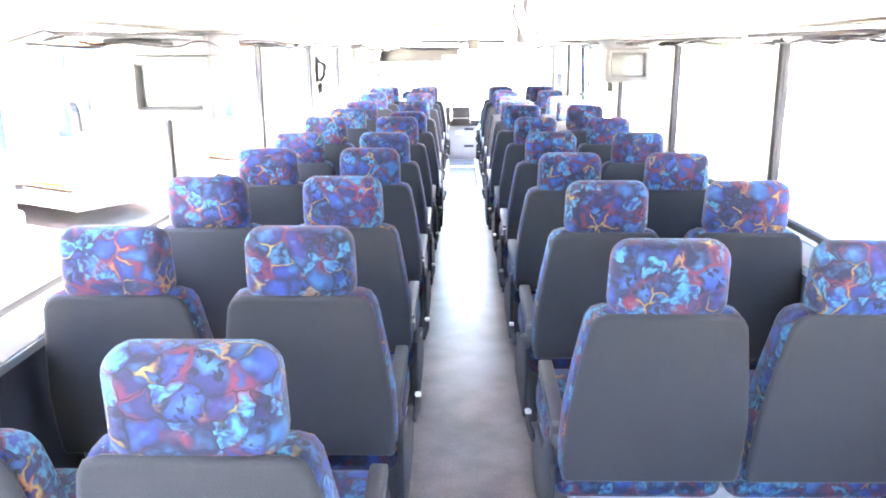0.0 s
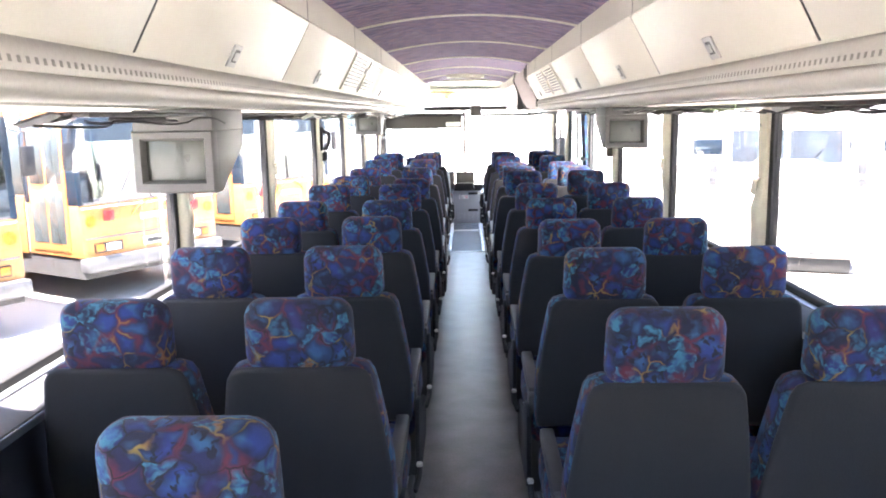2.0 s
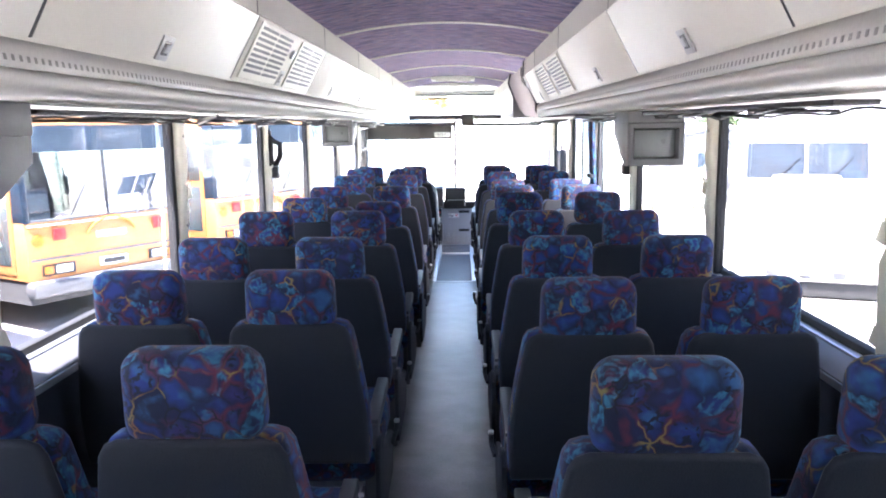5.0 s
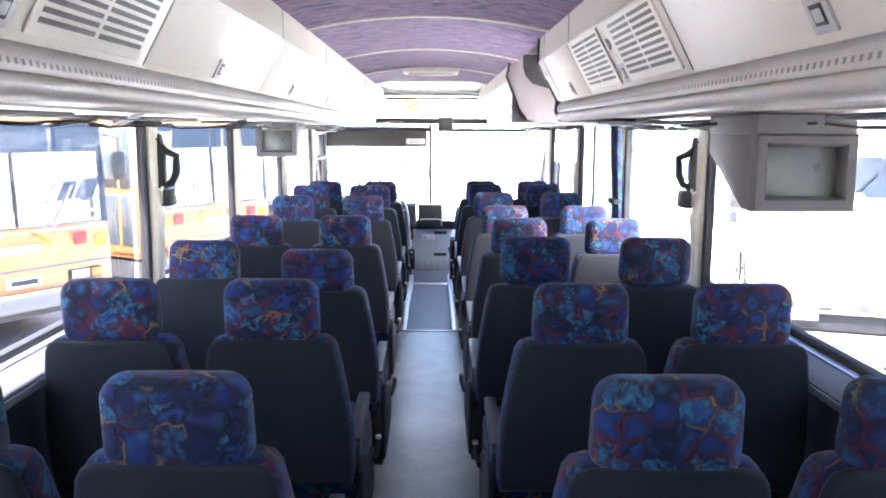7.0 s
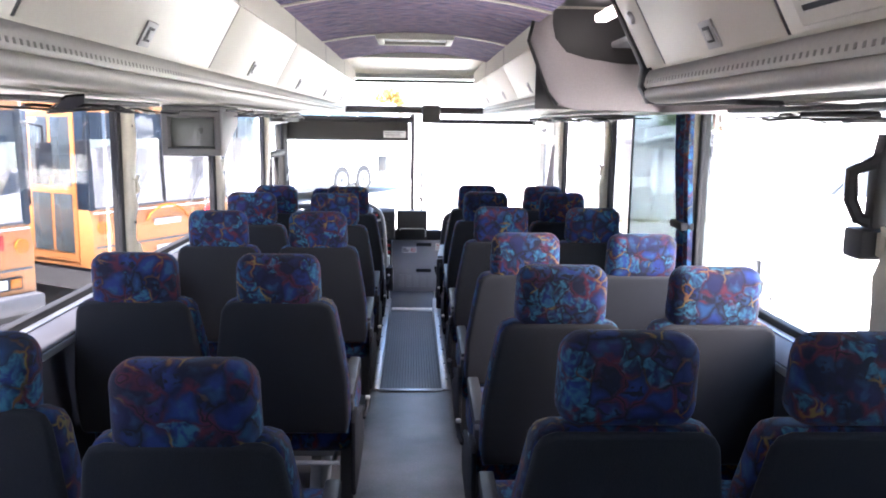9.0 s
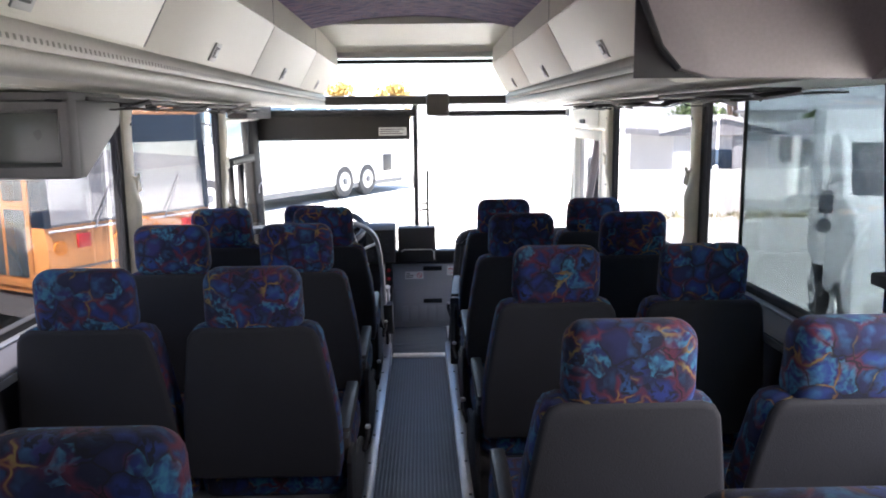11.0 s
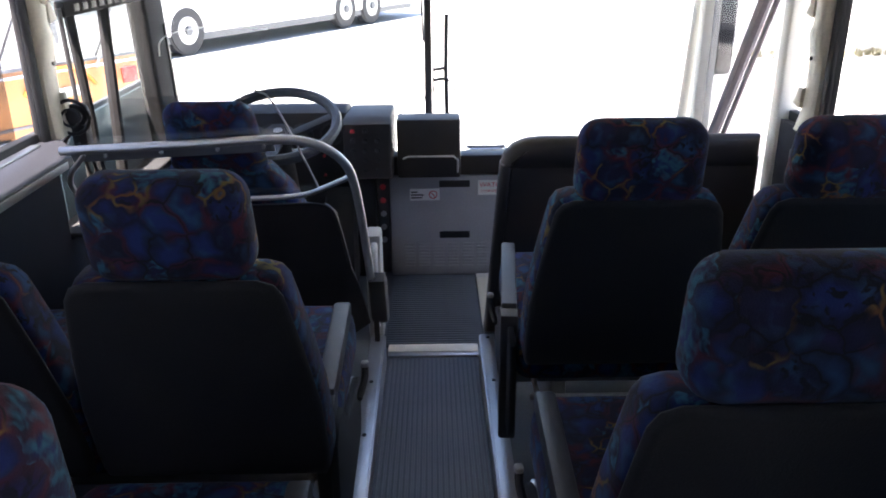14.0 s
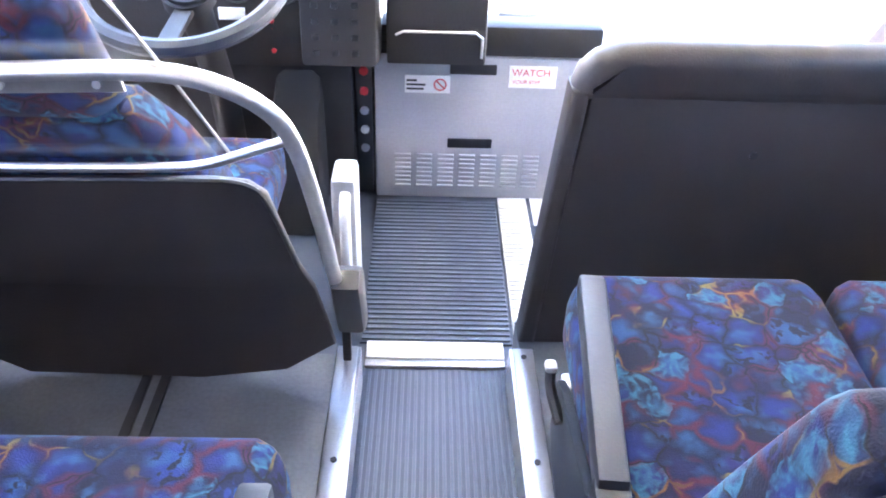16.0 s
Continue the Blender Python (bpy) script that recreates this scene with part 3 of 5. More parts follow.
def rack(side, seams, name, label):
    t = thing(name, (0, 0, 0), label, "overhead rack")
    a, b = seams[0], seams[-1]
    part("body", prism(rack_outline(side), a, b, "y"), CREAM, t, angle=35)
    band = [(0.556, 1.640), (0.543, 1.637), (0.535, 1.622), (0.532, 1.604), (0.536, 1.597), (0.560, 1.597)]
    part("band", prism([(side * u, v) for u, v in band], a + 0.002, b - 0.002, "y"), NOSE, t, "pale grey perforated band under the doors", angle=50)
    nose = [(0.562, 1.599), (0.541, 1.597), (0.534, 1.588), (0.536, 1.576), (0.545, 1.567), (0.562, 1.562), (0.60, 1.563), (0.64, 1.570), (0.64, 1.576)]
    part("nosing", prism([(side * u, v) for u, v in nose], a + 0.001, b - 0.001, "y"), NOSE, t, "rounded pale nosing rail", angle=60)
    for u, v in ((0.66, 1.579), (0.86, 1.5735)):
        part("underside_rib", block((min(side * u, side * (u + 0.012)), a + 0.01, v - 0.007), (max(side * u, side * (u + 0.012)), b - 0.01, v + 0.002), 0.002, 1), NOSE, t, "raised rib under the rack")
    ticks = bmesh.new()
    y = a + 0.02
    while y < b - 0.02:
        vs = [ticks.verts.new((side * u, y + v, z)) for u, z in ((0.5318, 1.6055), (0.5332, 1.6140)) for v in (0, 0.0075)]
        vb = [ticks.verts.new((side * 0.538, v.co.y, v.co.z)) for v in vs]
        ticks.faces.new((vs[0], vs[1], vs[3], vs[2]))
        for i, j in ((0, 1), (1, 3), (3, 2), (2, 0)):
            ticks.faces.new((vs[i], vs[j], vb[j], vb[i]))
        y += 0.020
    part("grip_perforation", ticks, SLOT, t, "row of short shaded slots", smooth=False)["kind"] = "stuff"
    for y in seams[1:-1]:
        part("seam", prism([(side * (DOOR_TOP[0] + 0.001), DOOR_TOP[1] + 0.002), (side * (DOOR_LOW[0] + 0.001), DOOR_LOW[1]), (side * (DOOR_LOW[0] + 0.010), DOOR_LOW[1] + 0.006), (side * (DOOR_TOP[0] + 0.010), DOOR_TOP[1] + 0.006)], y - 0.0045, y + 0.0045, "y"), BLACK, t, "dark rubber seam between doors")
        part("panel_joint", block((min(side * 0.4545, side * 0.463), y - 0.002, 1.806), (max(side * 0.4545, side * 0.463), y + 0.002, 1.895)), SLOT, t, "thin joint in the upper panel")
    for p, q in zip(seams, seams[1:]):
        # fixed upper panel over each door
        part("upper_panel", prism([(side * 0.455, 1.806), (side * 0.456, 1.90), (side * 0.468, 1.90), (side * 0.466, 1.806)], p + 0.003, q - 0.003, "y", 0.0015, 1), CREAM, t, "cream fixed panel over the door")
        d = part("door", prism([(side * DOOR_TOP[0], DOOR_TOP[1]), (side * DOOR_LOW[0], DOOR_LOW[1]), (side * (DOOR_LOW[0] + 0.010), DOOR_LOW[1] + 0.006), (side * (DOOR_TOP[0] + 0.010), DOOR_TOP[1] + 0.006)], p + 0.005, q - 0.005, "y", 0.002), CREAM, t, "cream hinged rack door")
        if q - p < 0.2:
            continue
        # latch plate at the lower edge
        m = door_frame(side, (p + q) / 2 - 0.02, 0.146)
        part("latch", block((-0.026, -0.030, -0.001), (0.026, 0.030, 0.0045), 0.002, 2, m), GREY_TRIM, d, "pale grey push latch")
        part("latch_recess", block((-0.016, -0.017, 0.004), (0.014, 0.017, 0.0052), 0.001, 1, m), GREY_PLASTIC, d)
        part("latch_button", block((-0.010, -0.011, 0.004), (0.009, 0.011, 0.0075), 0.002, 2, m), GREY_TRIM, d)
    return t


def vent_grille(side, y, width, rows, parent):
    """Two columns of dark slots in a cream plate on the slope of a rack door."""
    m = door_frame(side, y, 0.012)
    g = part("vent", block((-0.006, -0.012, 0.0005), (0.160, width + 0.012, 0.006), 0.002, 1, m), CREAM, parent, "cream vent grille with dark slots")
    for c in range(2):
        for r in range(rows):
            u, v = 0.004 + 0.142 * r / rows, 0.006 + c * width / 2
            part("slot", block((u, v, 0.0045), (u + 0.142 / rows * 0.60, v + width / 2 - 0.014, 0.0066), 0.0015, 1, m), BLACK, g)
    return g


rl = rack(-1, SEAMS[-1], "overhead_rack", "long cream overhead rack with hinged doors and grey nosing")
rr = rack(1, SEAMS[1], "overhead_rack", "long cream overhead rack ending at an open bay")
rack(1, RIGHT_FRONT, "overhead_rack", "short cream front overhead rack beside an open bay")
vent_grille(-1, 3.70, 0.40, 9, rl)
vent_grille(-1, 4.24, 0.40, 9, rl)
vent_grille(1, 4.79, 0.40, 9, rr)
vent_grille(1, 5.33, 0.38, 9, rr)
for side, y, owner in ((-1, 4.170, rl), (1, 5.262, rr), (1, 6.43, rr)):
    lock = disc((0, 0, 0.005), 0.016, 0.01, "z", 20, 0.003)
    bmesh.ops.transform(lock, matrix=door_frame(side, y, 0.06), verts=lock.verts)
    part("lock", lock, STEEL, owner, "round bright lock on the rack door")
# open bay in the right rack: fairing cheeks, back panel, lamp
cheek = [(0.45, 1.93), (0.446, 1.805), (0.528, 1.645), (0.524, 1.60), (0.545, 1.562), (0.60, 1.558), (0.75, 1.563), (WALL - 0.004, 1.562), (WALL - 0.004, 2.0), (0.5, 2.0)]
t = thing("rack_bay", (0, 0, 0), "open bay between racks with mauve-grey fairing and strip lamp", "ceiling bay")
part("rear_cheek", prism(cheek, 6.502, 6.53, "y", 0.004), BLACK, t, "dark end plate of the rear rack")
part("front_cheek", prism([(0.46, 1.96), (0.452, 1.89), (0.437, 1.825), (0.515, 1.63), (0.553, 1.587), (0.62, 1.568), (WALL - 0.004, 1.562), (WALL - 0.004, 1.74), (0.80, 1.745), (0.66, 1.762), (0.58, 1.785), (0.535, 1.835), (0.522, 1.89), (0.525, 1.96)], 7.75, 7.788, "y", 0.006), FAIRING, t, "mauve-grey curved end plate of the front rack")
part("cheek_bead", tube([(0.456, 7.745, 1.95), (0.447, 7.745, 1.89), (0.432, 7.745, 1.825), (0.51, 7.745, 1.63), (0.548, 7.745, 1.585)], 0.007, 6), BLACK, t, "dark edge bead")
part("front_liner", block((0.47, 7.790, 1.57), (WALL - 0.004, 7.797, 1.95)), GREY_PLASTIC, t, "grey liner behind the end plate")
part("back_panel", prism([(0.95, 1.562), (0.99, 1.60), (1.02, 1.75), (1.02, 1.94), (1.05, 1.95), (WALL - 0.004, 1.60), (WALL - 0.004, 1.56)], 6.535, 7.755, "y"), FAIRING, t, "mauve-grey sloping back panel", angle=60)
part("bay_roof", block((0.36, 6.535, 1.955), (1.0, 7.755, 1.975)), GREY_PLASTIC, t, "dark grey recess over the bay")
part("strip_lamp", block((0.66, 7.10, 1.885), (0.71, 7.66, 1.915), 0.01), LAMP, t, "lit white strip lamp")
part("lamp_bracket", block((0.74, 7.50, 1.80), (0.84, 7.72, 1.825), 0.01), METAL, t, "small bright bracket")

# loose service strips hanging under the racks
random.seed(4)
STRIPS = [(-1, y) for y in (0.9, 2.35, 3.6, 4.5, 5.5, 6.75, 8.5, 9.2, 9.9)] + [(1, y) for y in (0.9, 2.3, 3.5, 4.3, 5.6, 6.2, 8.3, 9.2, 10.0)]
for side, y in STRIPS:
    t = thing("service_strip", (side * 0.84, y, 1.556), "dark loose service strip with torn wiring under the rack", "service panel", "service strips under the racks", turn=side * random.uniform(2, 7))
    ln = random.uniform(0.30, 0.42)
    part("strip", block((-0.05, -ln, -0.012), (0.05, ln, 0.0), 0.004), GREY_PLASTIC, t, "dark grey flap")
    part("reading_lamp", block((-0.035, -0.09, -0.024), (0.035, 0.09, -0.012), 0.006), BLACK, t, "small black reading lamp unit")
    pts = [(0.02 * random.uniform(-1, 1), -ln * 0.8 + ln * 1.6 * k / 7, -0.018 - 0.012 * random.random()) for k in range(8)]
    part("cable", tube(pts, 0.004, 6, smooth_steps=1), BLACK, t, "dangling black cable")
    pts = [(0.05 + 0.03 * random.uniform(-1, 1), -ln * 1.5 + ln * 3.0 * k / 9, -0.012 - 0.022 * random.random()) for k in range(10)]
    part("cable", tube(pts, 0.003, 6, smooth_steps=1), BLACK, t)
    for k in range(3):
        m = pose(random.uniform(-0.05, 0.07), random.uniform(-1.3, 1.3) * ln, -0.016, random.uniform(-12, 12), random.uniform(-25, 25), random.uniform(-40, 40))
        s = random.uniform(0.03, 0.07)
        part("torn_flap", prism([(-s, -0.02), (s * 0.7, -0.03), (s, 0.01), (s * 0.2, 0.035), (-s * 0.8, 0.02)], -0.003, 0.003, "z"), (BLACK, GREY_PLASTIC, GREY_TRIM)[k], t).matrix_basis = m

# ---- seats ----
def back_outline(grow=0.0, low=0.385):
    """Half widths of a seat back by height over the floor, as a closed outline."""
    half = [(low, 0.205), (0.42, 0.212), (0.46, 0.214), (0.58, 0.211), (0.70, 0.195), (0.78, 0.182), (0.825, 0.174), (0.847, 0.161), (0.857, 0.136)]
    half = [(z + (grow if z > 0.8 else 0), w + grow) for z, w in half]
    return [(w, z) for z, w in half] + [(-w, z) for z, w in half[::-1]]


LEAN_BACK = 0.20                # how far the back leans, metres by metre


def leaned(bm, top=0.868):
    for v in bm.verts:
        v.co.y += (top - v.co.z) * LEAN_BACK
    return bm


def backrest(x):
    bm = prism(back_outline(), 0.004, 0.088, "y", 0.026, 3)
    for v in bm.verts:           # dished front with side bolsters
        if v.co.y > 0.05:
            v.co.y += 0.018 * min(1, (abs(v.co.x) / 0.2) ** 2)
    bm = leaned(bm)
    bmesh.ops.translate(bm, vec=(x, 0, 0), verts=bm.verts)
    return bm


def back_panel(x):
    bm = prism(back_outline(-0.001, 0.400), -0.014, 0.012, "y", 0.014, 3)
    bm = leaned(bm)
    bmesh.ops.translate(bm, vec=(x, 0, 0), verts=bm.verts)
    return bm


def headrest(x):
    bm = bmesh.new()
    box(bm, (-0.131, -0.012, 0.836), (0.131, 0.090, 1.012), 0.042, 5)
    for v in bm.verts:
        u = (v.co.z - 0.85) / 0.162
        v.co.x *= 1.0 - 0.03 * u
        v.co.z += 0.006 * (1 - (v.co.x / 0.14) ** 2) * u
        v.co.y += 0.012 * (v.co.x / 0.14) ** 2 - (v.co.z - 0.86) * 0.10
    bmesh.ops.translate(bm, vec=(x, 0, 0), verts=bm.verts)
    return bm


def cushion(x):
    bm = bmesh.new()
    box(bm, (-0.217, 0.18, 0.285), (0.217, 0.755, 0.415), 0.045, 4)
    for v in bm.verts:
        if v.co.z > 0.35:
            v.co.z += 0.015 * (1 - (v.co.x / 0.22) ** 2) + 0.03 * (v.co.y - 0.2)
        if v.co.y > 0.6:
            v.co.y -= 0.03 * (v.co.x / 0.214) ** 4
    bmesh.ops.translate(bm, vec=(x, 0, 0), verts=bm.verts)
    return bm


def seat_pair(aisle, label):
    """Two reclining coach seats on one frame. aisle: +1 where the aisle lies towards +x. The origin is on the floor, midway between the seats."""
    t = thing("coach_seat_pair", (0, 0, 0), label, "coach seat", "passenger seats")
    for x in (-0.22, 0.22):
        b = part("backrest", backrest(x), FABRIC, t, "blue patterned moquette backrest")
        part("back_panel", back_panel(x), BACKING, b, "dark slate carpeted back panel")
        part("headrest", headrest(x), FABRIC, t, "rounded blue patterned headrest")
        part("seat", cushion(x), FABRIC, t, "blue patterned moquette cushion")
    ax = aisle * 0.418
    lo, hi = ax - 0.022, ax + 0.022
    # aisle armrest: flat boxy pad with a rear cap, over a low side shield
    pad = prism([(0.255, 0.452), (0.262, 0.474), (0.620, 0.502), (0.638, 0.494), (0.638, 0.464), (0.610, 0.454), (0.29, 0.430)], lo + 0.002, hi - 0.002, "x", 0.006)
    arm = part("armrest", pad, GREY_PLASTIC, t, "grey plastic aisle armrest")
    part("armrest_cap", block((lo - 0.001, 0.215, 0.10), (hi + 0.001, 0.285, 0.462), 0.008), GREY_PLASTIC, arm, "upright rear cap of the armrest")
    shield = prism([(0.16, 0.15), (0.135, 0.19), (0.15, 0.41), (0.19, 0.435), (0.27, 0.425), (0.34, 0.35), (0.56, 0.325), (0.60, 0.305), (0.60, 0.20), (0.56, 0.16), (0.30, 0.145)], aisle * 0.446 - 0.008, aisle * 0.446 + 0.008, "x", 0.004)
    part("side_shield", shield, BACKING, t, "dark plastic side shield")
    # wall-side arm
    wx = -aisle * 0.455
    part("wall_armrest", prism([(0.20, 0.475), (0.215, 0.50), (0.56, 0.56), (0.60, 0.545), (0.56, 0.515), (0.23, 0.455)], wx - 0.018, wx + 0.018, "x", 0.008), GREY_PLASTIC, t)
    # recline lever on the aisle side
    lever = part("lever", tube([(aisle * 0.458, 0.52, 0.29), (aisle * 0.470, 0.575, 0.315), (aisle * 0.470, 0.585, 0.345)], 0.009, 8, smooth_steps=1), BLACK, t, "black recline lever")
    part("lever_knob", block((aisle * 0.470 - 0.010, 0.574, 0.342), (aisle * 0.470 + 0.010, 0.598, 0.356), 0.006), GREY_TRIM, lever, "pale knob on the lever")
    # frame, legs and rear foot rail
    fr = bmesh.new()
    for y in (0.28, 0.62):
        box(fr, (-0.44, y - 0.02, 0.245), (0.44, y + 0.02, 0.285), 0.006)
    part("seat_frame", fr, METAL, t, "grey metal seat frame")
    part("leg", prism([(0.26, 0.0), (0.24, 0.02), (0.36, 0.25), (0.56, 0.25), (0.66, 0.02), (0.64, 0.0)], aisle * 0.30 - 0.02, aisle * 0.30 + 0.02, "x", 0.004), GREY_TRIM, t, "grey pressed metal leg")
    part("leg", block((-aisle * 0.44 - 0.02, 0.30, 0.12), (-aisle * 0.44 + 0.02, 0.60, 0.25), 0.006), GREY_TRIM, t)
    part("foot_rail", tube([(-0.40, 0.15, 0.27), (0.40, 0.15, 0.27)], 0.008, 8), GREY_TRIM, t, "pale foot rail under the backs")
    for x in (-0.38, 0.38):
        part("foot_rail_arm", tube([(x, 0.15, 0.27), (x, 0.28, 0.265)], 0.008, 6), STEEL, t)
    return t


LEFT_Y = [1.36, 2.12, 2.855, 3.715, 4.44, 5.25, 5.95, 7.05, 8.15, 8.90, 9.60]
RIGHT_Y = [2.0, 2.8, 3.6, 4.4, 5.2, 6.0, 6.8, 7.55, 8.4, 9.17, 10.0]
LEFT_X, RIGHT_X = -0.64, 0.64
left_seat = seat_pair(1, "pair of blue patterned coach seats with slate backs")
left_seat.matrix_basis = pose(LEFT_X, LEFT_Y[0], FLOOR)
# the headrests do not all stand at the same height
LEFT_HEAD = [0.0, 0.0, 0.004, -0.008, -0.008, 0.004, -0.018, -0.014, -0.004, 0.012, 0.010]
RIGHT_HEAD = [-0.010, 0.0, -0.012, -0.008, 0.0, 0.022, 0.004, -0.006, 0.006, 0.008, 0.0]


def set_heads(pair, dz):
    for c in pair.children:
        if c.name.startswith("headrest"):
            c.location.z += dz


def recline(pair, degrees, dx, only=0):
    """Tilts the backs of a pair; only: -1 or 1 for the one seat on that side."""
    for o in pair.children:
        if o.name.startswith(("headrest", "backrest")) and only * sum(c[0] for c in o.bound_box) >= 0:
            o.matrix_basis = pose(dx, 0.15, 0.4, degrees) @ pose(0, -0.15, -0.4) @ o.matrix_basis


random.seed(8)
for y, dz in zip(LEFT_Y[1:], LEFT_HEAD[1:]):
    c = copy_thing(left_seat, pose(LEFT_X + (0.024 if y == LEFT_Y[6] else 0.0), y, FLOOR))
    set_heads(c, dz)
    if y != LEFT_Y[-1]:
        recline(c, random.uniform(-0.9, 0.9), random.uniform(-0.006, 0.006))
        if y == LEFT_Y[6]:        # its window seat stands upright
            recline(c, -13, 0.0, -1)
    else:
        recline(c, 4, 0.016)
        for o in c.children:      # its cushions are pulled forward
            if o.name.startswith("seat") and not o.name.startswith("seat_frame"):
                o.location.y += 0.035
        c["label"] = "front pair of blue patterned coach seats behind the driver"
right_seat = seat_pair(-1, "pair of blue patterned coach seats with slate backs")
right_seat.matrix_basis = pose(RIGHT_X, RIGHT_Y[0], FLOOR)
for k, y in enumerate(RIGHT_Y[1:], 1):
    c = copy_thing(right_seat, pose(RIGHT_X - (0.022 if k == 5 else 0.0), y, FLOOR))
    set_heads(c, RIGHT_HEAD[k])
    if k < 10:
        recline(c, random.uniform(-0.9, 0.9), random.uniform(-0.006, 0.006))
    else:                 # the front pair is reclined a little
        recline(c, 5, 0.005)
        for o in c.children:      # its armrest is splayed towards the aisle
            if o.name.startswith("armrest"):
                o.matrix_basis = pose(-0.418, 0.62, 0, 0, 0, -4.5) @ pose(0.418, -0.62, 0)
        c["label"] = "front pair of blue patterned coach seats behind a padded partition"

# ---- monitors ----
def monitor(x, y, label, z=1.562):
    """A picture-tube monitor hung under the rack; its back slopes up and away."""
    t = thing("ceiling_monitor", (x, y, z), label, "monitor", "monitors under the racks")
    w = 0.125
    part("case", prism([(0.0, -0.045), (0.0, -0.232), (0.04, -0.236), (0.30, -0.10), (0.30, -0.045)], -w, w, "x", 0.008), TV_CASE, t, "grey plastic monitor case")
    part("bracket", block((-w + 0.002, -0.03, -0.047), (w - 0.002, 0.31, 1.566 - z), 0.005), TV_CASE, t, "grey ceiling bracket")
    # screen surround: one rounded frame, its inner edge stepping back to the tube
    bz = bmesh.new()
    loops = []
    for dx, z0, z1, y in ((w, -0.234, -0.045, 0.004), (w, -0.234, -0.045, -0.034), (w - 0.005, -0.229, -0.05, -0.040), (0.100, -0.205, -0.067, -0.040), (0.094, -0.199, -0.073, -0.032), (0.089, -0.195, -0.077, 0.0)):
        loops.append([bz.verts.new(c) for c in ((-dx, y, z0), (dx, y, z0), (dx, y, z1), (-dx, y, z1))])
    for a, b in zip(loops, loops[1:]):
        for k in range(4):
            bz.faces.new((a[k], a[(k + 1) % 4], b[(k + 1) % 4], b[k]))
    bezel = part("bezel", bz, TV_CASE, t, "raised grey screen surround")
    s = bmesh.new()
    bmesh.ops.create_grid(s, x_segments=10, y_segments=8, size=0.5, matrix=Matrix.Translation((-0.002, -0.006, -0.135)) @ pose(0, 0, 0, 90) @ Matrix.Diagonal((0.182, 0.124, 1, 1)))
    for v in s.verts:
        v.co.y -= 0.010 * (1 - ((v.co.x + 0.002) / 0.1) ** 2 * 0.6 - ((v.co.z + 0.135) / 0.065) ** 2 * 0.4)
    geo = bmesh.ops.extrude_face_region(s, geom=s.faces[:])
    bmesh.ops.translate(s, vec=(0, 0.008, 0), verts=[g for g in geo["geom"] if isinstance(g, bmesh.types.BMVert)])
    part("screen", s, SCREEN, t, "curved grey picture tube, switched off")
    return t


monitor(-0.90, 2.78, "grey picture-tube monitor, off, under the rack", 1.547)
monitor(0.925, 5.10, "grey picture-tube monitor, off, under the rack")
monitor(-0.935, 8.10, "grey picture-tube monitor, off, near the front", 1.59)

# ---- window release brackets and curtain ----
for side in (-1, 1):
    t = thing("window_release", (side * (WALL - 0.02), 6.50, 1.285), "black emergency window release handle on a pillar", "handle", "window releases")
    part("handle", tube([(side * 0.014, 0, 0.175), (-side * 0.012, 0.01, 0.145), (-side * 0.052, 0.025, 0.125), (-side * 0.050, 0.025, 0.055), (-side * 0.030, 0.02, 0.012), (side * 0.005, 0.01, 0.0)], 0.017, 8), BLACK, t, "curved black handle")
    part("base_block", block((-0.045, -0.03, -0.085), (0.04, 0.06, -0.01), 0.012), BLACK, t, "black latch block")
    part("hinge", prism([(-0.012, -0.08), (0.03, -0.08), (0.03, 0.12), (0.016, 0.215), (0.004, 0.215), (-0.012, 0.12)] if side > 0 else [(-0.03, -0.08), (0.012, -0.08), (0.012, 0.12), (-0.004, 0.215), (-0.016, 0.215), (-0.03, 0.12)], -0.012, 0.03, "y", 0.005), BLACK, t, "pointed back plate")
t = thing("window_curtain", (WALL - 0.03, 7.83, SILL - 0.02), "gathered blue patterned curtain tied at a pillar", "curtain")
bm = bmesh.new()
rows = []
for k in range(9):
    z = 0.70 * k / 8
    rows.append([bm.verts.new((0.016 * math.sin(j * 1.9) - 0.012 + 0.012 * math.cos(math.pi * k / 8), -0.07 + 0.15 * j / 13 * (0.8 + 0.2 * abs(k - 3) / 5), z)) for j in range(14)])
for a, b in zip(rows, rows[1:]):
    for j in range(13):
        bm.faces.new((a[j], a[j + 1], b[j + 1], b[j]))
geo = bmesh.ops.extrude_face_region(bm, geom=bm.faces[:])
bmesh.ops.translate(bm, vec=(0.008, 0, 0), verts=[g for g in geo["geom"] if isinstance(g, bmesh.types.BMVert)])
part("cloth", bm, FABRIC, t, angle=80)
part("tie", block((-0.035, -0.07, 0.24), (0.02, 0.075, 0.27), 0.006), BACKING, t)

# ---- sunken aisle: rails, ribs, nosing ----
for side, x0, x1 in ((-1, -0.225, -0.178), (1, 0.168, 0.215)):
    tag = "left" if side < 0 else "right"
    t = thing("trim_aisle_rail_%s" % tag, (0, 0, FLOOR), "bright aluminium edge rail of the sunken aisle with screws", "edge rail", kind="structure")
    part("cap", block((x0, RAMP_Y, 0.0), (x1, 11.0, 0.008), 0.003), METAL, t)
    xi = x1 if side < 0 else x0
    part("lip", prism([(RAMP_Y, 0.004), (RAMP_Y, -0.01), (11.0, -0.105), (11.0, 0.004)], min(xi, xi - side * 0.006), max(xi, xi - side * 0.006), "x"), METAL, t, "bright side lip")
    for k in range(8):
        part("screw", disc(((x0 + x1) / 2, 10.97 - 0.295 * k, 0.009), 0.0065, 0.004, "z", 8), BLACK, t)
slope = math.degrees(math.atan2(RAMP_END - FLOOR, STEP_Y - RAMP_Y))
